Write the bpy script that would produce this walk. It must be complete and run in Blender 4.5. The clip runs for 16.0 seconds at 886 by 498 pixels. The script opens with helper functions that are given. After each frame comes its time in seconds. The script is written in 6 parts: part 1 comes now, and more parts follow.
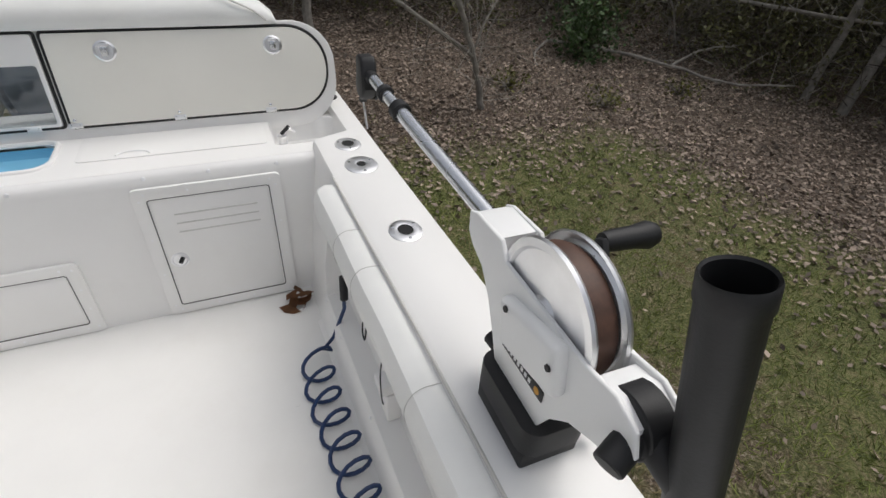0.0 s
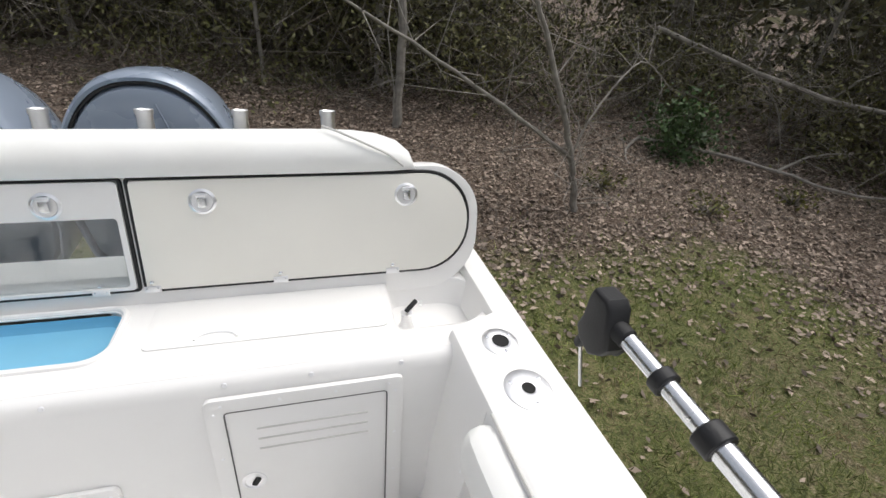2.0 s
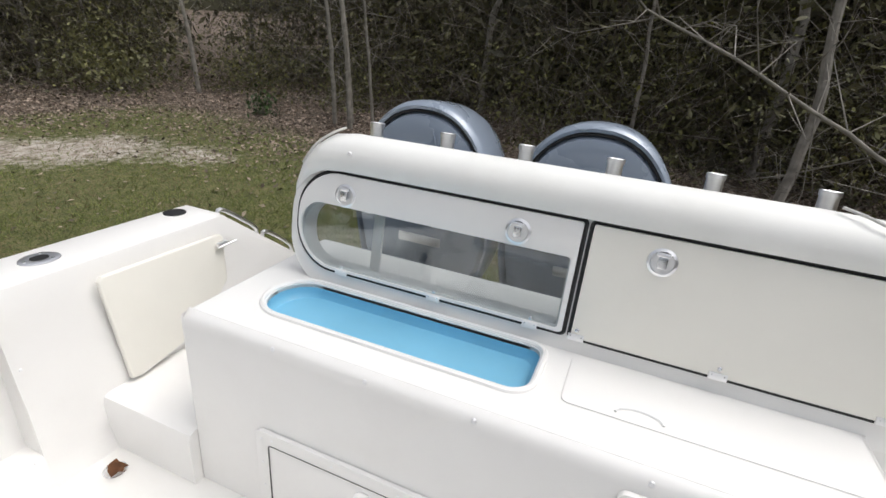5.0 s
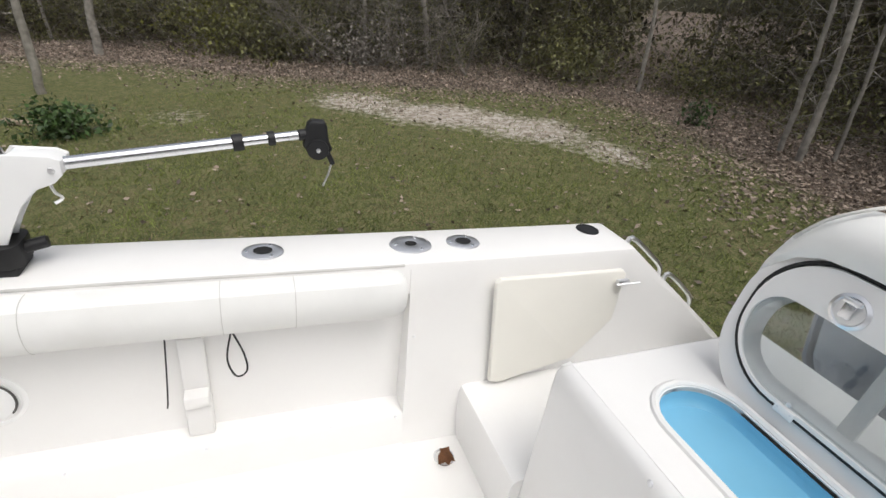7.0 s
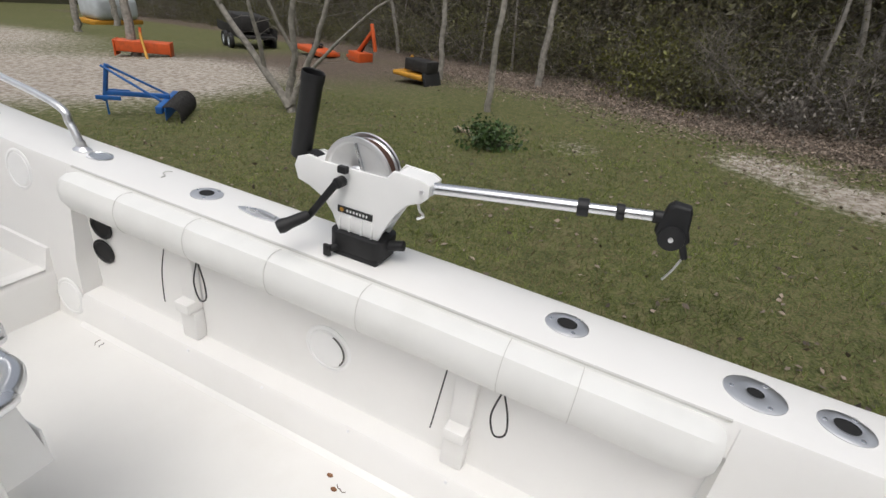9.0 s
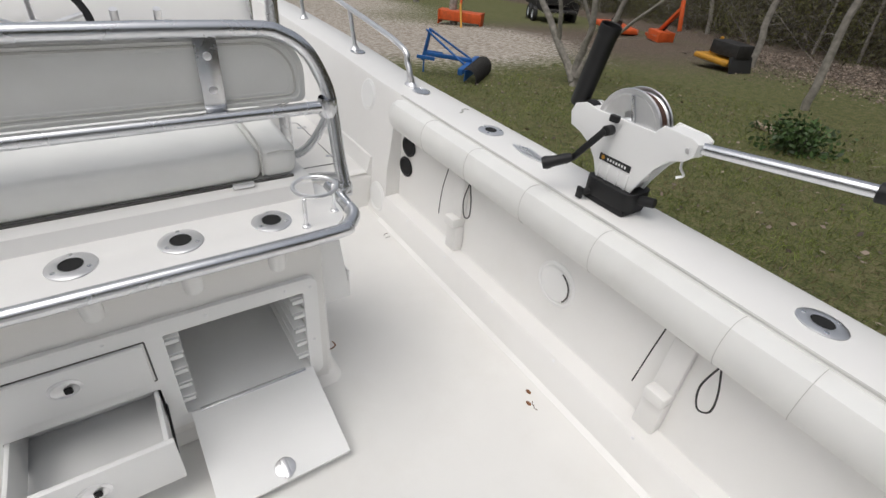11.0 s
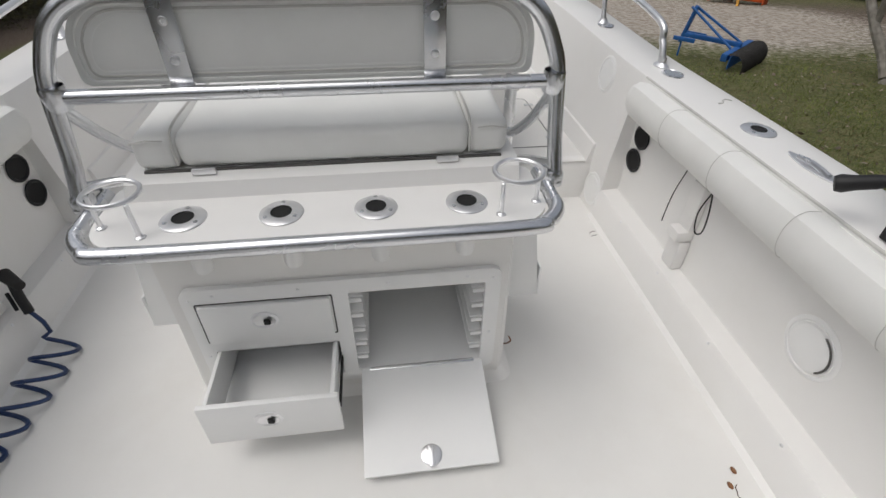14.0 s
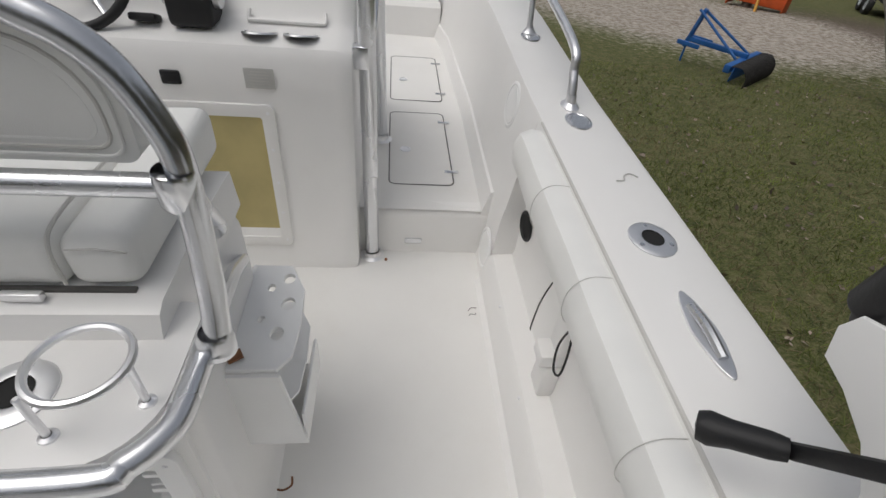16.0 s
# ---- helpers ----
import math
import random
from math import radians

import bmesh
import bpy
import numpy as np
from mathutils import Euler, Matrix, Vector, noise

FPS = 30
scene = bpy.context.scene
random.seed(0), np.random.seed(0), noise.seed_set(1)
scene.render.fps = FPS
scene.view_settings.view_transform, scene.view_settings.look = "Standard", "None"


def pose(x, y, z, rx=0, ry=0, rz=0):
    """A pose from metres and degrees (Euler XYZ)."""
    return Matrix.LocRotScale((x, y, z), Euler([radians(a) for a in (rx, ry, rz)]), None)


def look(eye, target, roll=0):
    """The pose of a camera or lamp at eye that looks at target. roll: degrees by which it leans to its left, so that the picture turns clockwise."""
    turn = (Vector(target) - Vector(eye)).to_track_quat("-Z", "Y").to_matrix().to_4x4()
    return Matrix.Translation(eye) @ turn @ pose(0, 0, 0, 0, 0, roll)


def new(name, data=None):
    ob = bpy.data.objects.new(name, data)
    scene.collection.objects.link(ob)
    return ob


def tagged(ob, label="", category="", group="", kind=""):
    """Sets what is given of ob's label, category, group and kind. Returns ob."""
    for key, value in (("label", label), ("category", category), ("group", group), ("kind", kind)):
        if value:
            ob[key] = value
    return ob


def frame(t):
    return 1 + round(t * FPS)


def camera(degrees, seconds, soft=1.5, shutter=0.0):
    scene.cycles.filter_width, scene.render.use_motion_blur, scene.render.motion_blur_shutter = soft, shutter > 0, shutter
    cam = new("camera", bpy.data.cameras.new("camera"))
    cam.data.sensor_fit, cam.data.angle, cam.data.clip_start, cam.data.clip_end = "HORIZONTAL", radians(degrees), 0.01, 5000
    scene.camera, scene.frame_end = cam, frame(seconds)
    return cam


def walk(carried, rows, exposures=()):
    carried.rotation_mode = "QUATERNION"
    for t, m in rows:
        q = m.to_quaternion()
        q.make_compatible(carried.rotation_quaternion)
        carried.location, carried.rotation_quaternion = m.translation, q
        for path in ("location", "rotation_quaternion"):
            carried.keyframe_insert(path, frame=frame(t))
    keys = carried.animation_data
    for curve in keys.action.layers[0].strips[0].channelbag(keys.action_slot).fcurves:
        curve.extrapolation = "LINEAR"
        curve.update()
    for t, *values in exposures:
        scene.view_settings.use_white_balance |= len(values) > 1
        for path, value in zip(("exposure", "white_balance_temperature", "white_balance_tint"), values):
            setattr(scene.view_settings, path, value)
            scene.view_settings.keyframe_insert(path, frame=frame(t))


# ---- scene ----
cam = camera(85.0, 16.0)
PATH = [
    (0, (0.929, -0.209, 1.536), (1.62, 1.245, 0.349), 4.2),
    (0.5, (0.885, 0.017, 1.548), (1.67, 1.487, 0.441), 4.5),
    (1, (0.824, 0.219, 1.568), (1.683, 1.688, 0.517), 5.9),
    (1.5, (0.828, 0.437, 1.576), (1.576, 2.027, 0.621), 4.4),
    (2, (0.824, 0.593, 1.585), (1.349, 2.267, 0.625), 4.6),
    (2.5, (0.762, 0.631, 1.59), (1.119, 2.35, 0.632), 4.3),
    (3, (0.708, 0.65, 1.595), (0.889, 2.393, 0.631), 4.3),
    (3.2, (0.684, 0.654, 1.594), (0.766, 2.403, 0.627), 3.9),
    (5.3, (0.343, 0.773, 1.449), (-0.539, 2.404, 0.701), 5.8),
    (5.5, (0.295, 0.817, 1.457), (-0.755, 2.337, 0.692), 6.2),
    (6, (0.219, 0.922, 1.487), (-1.155, 2.13, 0.679), 6.7),
    (6.5, (0.149, 0.956, 1.47), (-1.393, 1.881, 0.595), 6.1),
    (7, (0.013, 0.914, 1.443), (-1.61, 1.631, 0.52), 7.7),
    (7.5, (-0.128, 0.846, 1.431), (-1.804, 1.311, 0.442), 10.1),
    (8, (-0.2, 0.842, 1.423), (-1.925, 0.896, 0.413), 7.9),
    (8.5, (-0.241, 0.937, 1.446), (-1.941, 0.554, 0.464), 9.2),
    (9, (-0.213, 0.978, 1.468), (-1.852, 0.349, 0.509), 7.9),
    (9.5, (-0.123, 0.959, 1.479), (-1.729, 0.231, 0.534), 7.2),
    (10, (-0.058, 0.994, 1.479), (-1.515, 0.025, 0.511), 6.9),
    (10.2, (-0.043, 1.021, 1.476), (-1.393, -0.067, 0.48), 6.7),
    (12.3, (-0.066, 1.15, 1.358), (-0.683, -0.289, 0.114), 4.3),
    (12.5, (-0.054, 1.143, 1.356), (-0.602, -0.313, 0.1), 4.2),
    (13, (-0.032, 1.125, 1.354), (-0.426, -0.368, 0.083), 4.1),
    (13.5, (-0.041, 1.072, 1.365), (-0.311, -0.467, 0.117), 1.6),
    (14, (-0.134, 0.957, 1.364), (-0.348, -0.606, 0.135), 0.7),
    (14.5, (-0.322, 0.836, 1.375), (-0.557, -0.727, 0.149), 2.8),
    (15, (-0.564, 0.754, 1.376), (-0.726, -0.823, 0.157), 5.2),
    (15.5, (-0.705, 0.603, 1.353), (-0.895, -0.955, 0.113), 5.6),
    (16, (-0.789, 0.383, 1.332), (-1.014, -1.124, 0.036), 6.5),
]
walk(cam, [(t, look(eye, target, roll)) for t, eye, target, roll in PATH], exposures=[(0, 0.03), (1, 0.22), (2, 0.47), (3.2, 0.47), (5.5, 0.33), (7.5, 0.24), (9, 0.05), (10.2, -0.05), (12.5, -0.25), (14, -0.34), (16, -0.48)])

# ---- world and light: bright overcast ----
world = bpy.data.worlds.new("overcast")
scene.world = world
world.use_nodes = True
wn, wl = world.node_tree.nodes, world.node_tree.links
sky = wn.new("ShaderNodeTexSky")
sky.sky_type = "NISHITA"
sky.sun_disc = False
sky.sun_elevation, sky.sun_rotation = radians(62), radians(78)
sky.dust_density, sky.air_density = 4.0, 1.0
hsv = wn.new("ShaderNodeHueSaturation")
hsv.inputs["Saturation"].default_value = 0.3
wl.new(sky.outputs[0], hsv.inputs["Color"])
wl.new(hsv.outputs[0], wn["Background"].inputs[0])
wn["Background"].inputs[1].default_value = 0.145
sun = new("sun", bpy.data.lights.new("sun", "SUN"))
sun.data.energy, sun.data.angle, sun.data.color = 0.75, radians(40), (1.0, 0.97, 0.93)
sun.matrix_world = look((0, 0, 20), (-7, -1.5, 0))

# ---- materials ----
def material(name, color, rough=0.5, metal=0.0, vary=0.06, scale=6.0, grain=0.0, grain_scale=200.0, random_tint=0.0, coat=0.0, dirt=None, dirt_amount=0.0):
    m = bpy.data.materials.new(name)
    m.use_nodes = True
    n, l = m.node_tree.nodes, m.node_tree.links
    b = n["Principled BSDF"]
    b.inputs["Roughness"].default_value = rough
    b.inputs["Metallic"].default_value = metal
    b.inputs["Coat Weight"].default_value = coat
    tc = n.new("ShaderNodeTexCoord")
    nz = n.new("ShaderNodeTexNoise")
    nz.inputs["Scale"].default_value = scale
    nz.inputs["Detail"].default_value = 6
    l.new(tc.outputs["Object"], nz.inputs["Vector"])
    ramp = n.new("ShaderNodeMapRange")
    ramp.inputs[1].default_value, ramp.inputs[2].default_value = 0.3, 0.7
    ramp.inputs[3].default_value, ramp.inputs[4].default_value = 1 - vary, 1 + vary
    l.new(nz.outputs[0], ramp.inputs[0])
    val = ramp.outputs[0]
    if random_tint:
        geo = n.new("ShaderNodeNewGeometry")
        rr = n.new("ShaderNodeMapRange")
        rr.inputs[3].default_value, rr.inputs[4].default_value = 1 - random_tint, 1 + random_tint
        l.new(geo.outputs["Random Per Island"], rr.inputs[0])
        mul = n.new("ShaderNodeMath")
        mul.operation = "MULTIPLY"
        l.new(val, mul.inputs[0]), l.new(rr.outputs[0], mul.inputs[1])
        val = mul.outputs[0]
    mix = n.new("ShaderNodeVectorMath")
    mix.operation = "SCALE"
    mix.inputs[0].default_value = color
    l.new(val, mix.inputs["Scale"])
    out = mix.outputs[0]
    if dirt:
        dn = n.new("ShaderNodeTexNoise")
        dn.inputs["Scale"].default_value, dn.inputs["Detail"].default_value = 2.2, 9
        dn.inputs["Roughness"].default_value = 0.7
        l.new(tc.outputs["Object"], dn.inputs["Vector"])
        dr = n.new("ShaderNodeMapRange")
        dr.inputs[1].default_value, dr.inputs[2].default_value, dr.inputs[4].default_value = 0.52, 0.78, dirt_amount
        l.new(dn.outputs[0], dr.inputs[0])
        dm = n.new("ShaderNodeMix")
        dm.data_type = "RGBA"
        l.new(dr.outputs[0], dm.inputs[0]), l.new(out, dm.inputs[6])
        dm.inputs[7].default_value = (*dirt, 1)
        out = dm.outputs[2]
    l.new(out, b.inputs["Base Color"])
    rv = n.new("ShaderNodeMapRange")
    rv.inputs[3].default_value, rv.inputs[4].default_value = max(0.02, rough - 0.08), min(1, rough + 0.1)
    l.new(nz.outputs[0], rv.inputs[0])
    l.new(rv.outputs[0], b.inputs["Roughness"])
    if grain:
        gn = n.new("ShaderNodeTexNoise")
        gn.inputs["Scale"].default_value = grain_scale
        l.new(tc.outputs["Object"], gn.inputs["Vector"])
        bp = n.new("ShaderNodeBump")
        bp.inputs["Strength"].default_value, bp.inputs["Distance"].default_value = grain, 0.002
        l.new(gn.outputs[0], bp.inputs["Height"])
        l.new(bp.outputs[0], b.inputs["Normal"])
    return m


GEL = material("gelcoat", (0.86, 0.85, 0.83), 0.38, vary=0.015, scale=3, dirt=(0.62, 0.57, 0.49), dirt_amount=0.10, coat=0.15)
SOLE = material("nonskid_sole", (0.82, 0.81, 0.785), 0.6, vary=0.02, scale=4, grain=0.35, grain_scale=420, dirt=(0.6, 0.55, 0.47), dirt_amount=0.14)
LIDM = material("cream_panel", (0.86, 0.84, 0.77), 0.4, vary=0.02, scale=4, dirt=(0.66, 0.6, 0.46), dirt_amount=0.10)
VINYL = material("white_vinyl", (0.84, 0.84, 0.815), 0.5, vary=0.03, scale=7, grain=0.2, grain_scale=600, dirt=(0.62, 0.6, 0.5), dirt_amount=0.15)
PLAST = material("white_plastic", (0.90, 0.90, 0.89), 0.42, vary=0.02, scale=5)
STEEL = material("stainless", (0.90, 0.90, 0.91), 0.36, 1.0, vary=0.05, scale=20)
ALU = material("anodised_aluminium", (0.74, 0.75, 0.77), 0.25, 1.0, vary=0.03, scale=5)
BLACK = material("black_plastic", (0.010, 0.010, 0.011), 0.55, vary=0.2, scale=15, grain=0.15)
RUBBER = material("black_gasket", (0.02, 0.02, 0.02), 0.7, vary=0.2)
# near-black painted in for the shade inside holes; also colours the latch pulls
HOLE = material("hole_shade_and_latch_black", (0.012, 0.012, 0.012), 0.8, vary=0.2)
BLUE = material("blue_livewell", (0.20, 0.50, 0.70), 0.4, vary=0.05, scale=4, dirt=(0.25, 0.5, 0.66), dirt_amount=0.2)
COWL = material("metallic_blue_grey", (0.27, 0.32, 0.395), 0.27, 0.15, vary=0.04, scale=5, coat=0.5)
NAVY = material("navy_hose", (0.012, 0.035, 0.11), 0.4, vary=0.1, scale=30)
SEAM = material("grey_seam", (0.60, 0.59, 0.56), 0.7, vary=0.1)
# dark grey painted for the shade in gaps; also speaker arc and twigs
GAP_SHADE_TWIG = material("shadow_gap", (0.10, 0.095, 0.09), 0.8, vary=0.2)
CORD = material("brown_line", (0.09, 0.045, 0.03), 0.55, vary=0.25, scale=60)
LEAF = material("dead_leaf", (0.22, 0.10, 0.045), 0.8, vary=0.3, scale=30, random_tint=0.4)
YELLOW = material("tan_plywood", (0.50, 0.42, 0.19), 0.6, vary=0.1, scale=9)
BARK = material("grey_bark", (0.27, 0.25, 0.22), 0.9, vary=0.3, scale=9, grain=0.8, grain_scale=45, dirt=(0.13, 0.12, 0.10), dirt_amount=0.6)
TWIG = material("grey_twig", (0.21, 0.19, 0.165), 0.9, vary=0.3, scale=3, random_tint=0.5)
BRIAR = material("brown_briar", (0.075, 0.06, 0.045), 0.9, vary=0.3, scale=3, random_tint=0.5)
FOLI = material("olive_foliage", (0.118, 0.116, 0.042), 0.6, vary=0.35, scale=0.6, random_tint=0.65)
FOLD = material("dark_foliage", (0.105, 0.098, 0.048), 0.7, vary=0.4, scale=0.4, random_tint=0.7)
BUSH = material("green_bush", (0.045, 0.085, 0.022), 0.55, vary=0.25, scale=2, random_tint=0.5)
YELG = material("yellow_green_foliage", (0.12, 0.12, 0.025), 0.6, vary=0.25, scale=2, random_tint=0.5)
BLADE = material("grass_blade", (0.155, 0.185, 0.043), 0.65, vary=0.35, scale=0.8, random_tint=0.5)
STRAW = material("straw_blade", (0.21, 0.17, 0.09), 0.8, vary=0.3, scale=0.8, random_tint=0.4)
LITT = material("leaf_litter", (0.25, 0.20, 0.16), 0.85, vary=0.3, scale=2, random_tint=0.7)
ORANGE = material("orange_paint", (0.62, 0.10, 0.02), 0.5, vary=0.12, scale=8, dirt=(0.16, 0.07, 0.03), dirt_amount=0.5)
YPAINT = material("yellow_paint", (0.55, 0.27, 0.03), 0.5, vary=0.12, scale=8, dirt=(0.15, 0.09, 0.03), dirt_amount=0.5)
BLUEP = material("blue_paint", (0.02, 0.12, 0.38), 0.5, vary=0.15, scale=8, dirt=(0.07, 0.06, 0.06), dirt_amount=0.35)
IRON = material("dark_iron", (0.035, 0.033, 0.032), 0.7, 0.3, vary=0.3, scale=10)
TARP = material("grey_tarp", (0.5, 0.53, 0.56), 0.6, vary=0.1, scale=3)
INK = material("black_ink", (0.02, 0.02, 0.02), 0.5, vary=0.1)
LABEL = material("grey_placard", (0.55, 0.55, 0.53), 0.4, 0.4, vary=0.05)
WOOD = material("weathered_wood", (0.3, 0.24, 0.17), 0.85, vary=0.25, scale=8)

GLASS = bpy.data.materials.new("clear_acrylic")
GLASS.use_nodes = True
_n, _l = GLASS.node_tree.nodes, GLASS.node_tree.links
_g, _t, _mx = _n.new("ShaderNodeBsdfGlossy"), _n.new("ShaderNodeBsdfTransparent"), _n.new("ShaderNodeMixShader")
_g.inputs["Roughness"].default_value = 0.04
_t.inputs["Color"].default_value = (0.80, 0.83, 0.84, 1)
_mx.inputs[0].default_value = 0.10
_l.new(_t.outputs[0], _mx.inputs[1]), _l.new(_g.outputs[0], _mx.inputs[2])
_l.new(_mx.outputs[0], _n["Material Output"].inputs["Surface"])


def ground_material():
    m = bpy.data.materials.new("lawn_and_litter")
    m.use_nodes = True
    n, l = m.node_tree.nodes, m.node_tree.links
    b = n["Principled BSDF"]
    b.inputs["Roughness"].default_value = 0.95
    tc = n.new("ShaderNodeTexCoord")

    def noise_of(scale, detail=8):
        z = n.new("ShaderNodeTexNoise")
        z.inputs["Scale"].default_value, z.inputs["Detail"].default_value = scale, detail
        z.inputs["Roughness"].default_value = 0.65
        l.new(tc.outputs["Object"], z.inputs["Vector"])
        return z.outputs[0]

    def ramp(src, stops):
        r = n.new("ShaderNodeValToRGB")
        e = r.color_ramp.elements
        for k, (p, c) in enumerate(stops):
            el = e[k] if k < 2 else e.new(p)
            el.position, el.color = p, (*c, 1)
        l.new(src, r.inputs[0])
        return r.outputs[0]

    def mixed(f, a, c):
        x = n.new("ShaderNodeMix")
        x.data_type = "RGBA"
        l.new(f, x.inputs[0]), l.new(a, x.inputs[6]), l.new(c, x.inputs[7])
        return x.outputs[2]

    def mask(attr, src, gain):
        a = n.new("ShaderNodeAttribute")
        a.attribute_name = attr
        ad = n.new("ShaderNodeMath")
        ad.operation = "MULTIPLY_ADD"
        l.new(src, ad.inputs[0])
        ad.inputs[1].default_value, ad.inputs[2].default_value = gain, -gain / 2
        s = n.new("ShaderNodeMath")
        s.operation = "ADD"
        l.new(ad.outputs[0], s.inputs[0]), l.new(a.outputs["Fac"], s.inputs[1])
        r = n.new("ShaderNodeMapRange")
        r.inputs[1].default_value, r.inputs[2].default_value = 0.32, 0.68
        l.new(s.outputs[0], r.inputs[0])
        return r.outputs[0]

    fine, mid, big = noise_of(38), noise_of(7), noise_of(0.9)
    grass = mixed(big, ramp(mid, [(0.36, (0.035, 0.048, 0.011)), (0.5, (0.10, 0.12, 0.03)), (0.64, (0.20, 0.165, 0.085))]),
                  ramp(fine, [(0.38, (0.025, 0.032, 0.008)), (0.5, (0.12, 0.13, 0.04)), (0.64, (0.28, 0.23, 0.13))]))
    litter = ramp(fine, [(0.36, (0.02, 0.014, 0.01)), (0.48, (0.085, 0.058, 0.04)), (0.57, (0.18, 0.135, 0.10)), (0.66, (0.40, 0.36, 0.31))])
    sand = ramp(mid, [(0.36, (0.24, 0.19, 0.145)), (0.52, (0.44, 0.39, 0.33)), (0.66, (0.58, 0.54, 0.48))])
    col = mixed(mask("litter", mid, 1.0), grass, litter)
    col = mixed(mask("sand", mid, 0.9), col, sand)
    l.new(col, b.inputs["Base Color"])
    bp = n.new("ShaderNodeBump")
    bp.inputs["Strength"].default_value, bp.inputs["Distance"].default_value = 0.9, 0.03
    l.new(fine, bp.inputs["Height"])
    l.new(bp.outputs[0], b.inputs["Normal"])
    return m


GROUND = ground_material()

# ---- mesh helpers ----
def V(*a):
    return Vector(a)


def finish(bm, bevel=0.0, seg=2, angle=35):
    bmesh.ops.remove_doubles(bm, verts=bm.verts, dist=1e-5)
    bmesh.ops.recalc_face_normals(bm, faces=bm.faces)
    if bevel:
        sharp = [e for e in bm.edges if len(e.link_faces) == 2 and e.calc_face_angle(0) > radians(angle)]
        bmesh.ops.bevel(bm, geom=sharp, offset=bevel, segments=seg, profile=0.5, affect="EDGES", clamp_overlap=True)
    return bm


def part(name, bm, mat, parent=None, label="", smooth=True):
    me = bpy.data.meshes.new(name)
    bm.to_mesh(me)
    bm.free()
    if smooth:
        me.shade_smooth()
        me.set_sharp_from_angle(angle=radians(38))
    me.materials.append(mat)
    ob = new(name, me)
    if parent is not None:
        ob.parent = parent
        ob.matrix_parent_inverse = parent.matrix_world.inverted()
    if label:
        ob["label"] = label
    return ob


def thing(name, at, label, category, group="", kind=""):
    ob = new(name)
    ob.empty_display_size = 0.05
    ob.matrix_world = Matrix.Translation(at)
    bpy.context.view_layer.update()
    return tagged(ob, label, category, group, kind)


def box(c, s, bevel=0.006, seg=2, m=None, bm=None):
    b = bmesh.new()
    bmesh.ops.create_cube(b, size=1)
    bmesh.ops.scale(b, vec=s, verts=b.verts)
    if bevel:
        bmesh.ops.bevel(b, geom=b.edges[:], offset=min(bevel, min(s) * 0.49), segments=seg, profile=0.5, affect="EDGES")
    if m is not None:
        bmesh.ops.transform(b, matrix=m, verts=b.verts)
    bmesh.ops.translate(b, vec=c, verts=b.verts)
    return b if bm is None else join(bm, b)


def join(a, b):
    me = bpy.data.meshes.new("tmp")
    b.to_mesh(me)
    b.free()
    a.from_mesh(me)
    bpy.data.meshes.remove(me)
    return a


def lathe(profile, n=32, m=None):
    """Turns (radius, height) pairs round the z axis."""
    b = bmesh.new()
    rings = []
    for r, z in profile:
        if r < 1e-6:
            rings.append([b.verts.new((0, 0, z))])
        else:
            rings.append([b.verts.new((r * math.cos(2 * math.pi * k / n), r * math.sin(2 * math.pi * k / n), z)) for k in range(n)])
    for a, c in zip(rings, rings[1:]):
        for k in range(n):
            j = (k + 1) % n
            if len(a) == 1 and len(c) == 1:
                continue
            if len(a) == 1:
                b.faces.new((a[0], c[k], c[j]))
            elif len(c) == 1:
                b.faces.new((a[k], c[0], a[j]))
            else:
                b.faces.new((a[k], c[k], c[j], a[j]))
    bmesh.ops.recalc_face_normals(b, faces=b.faces)
    if m is not None:
        bmesh.ops.transform(b, matrix=m, verts=b.verts)
    return b


def along(a, b_):
    """A frame at a whose z axis points to b_."""
    a, b_ = Vector(a), Vector(b_)
    return Matrix.Translation(a) @ (b_ - a).to_track_quat("Z", "Y").to_matrix().to_4x4()


def rod(a, b_, r, n=20, r2=None, bev=0.002):
    h = (Vector(b_) - Vector(a)).length
    r2 = r if r2 is None else r2
    return lathe([(0, 0), (r - bev, 0), (r, bev), (r2, h - bev), (r2 - bev, h), (0, h)], n, along(a, b_))


def smooth_path(pts, closed=False, sub=8):
    pts = [Vector(p) for p in pts]
    out, n = [], len(pts)
    for i in range(n if closed else n - 1):
        p0 = pts[i - 1] if (closed or i) else pts[0]
        p1, p2 = pts[i], pts[(i + 1) % n]
        p3 = pts[(i + 2) % n] if (closed or i + 2 < n) else pts[-1]
        for k in range(sub):
            t = k / sub
            out.append(0.5 * ((2 * p1) + (p2 - p0) * t + (2 * p0 - 5 * p1 + 4 * p2 - p3) * t * t + (3 * p1 - p0 - 3 * p2 + p3) * t ** 3))
    if not closed:
        out.append(pts[-1])
    return out


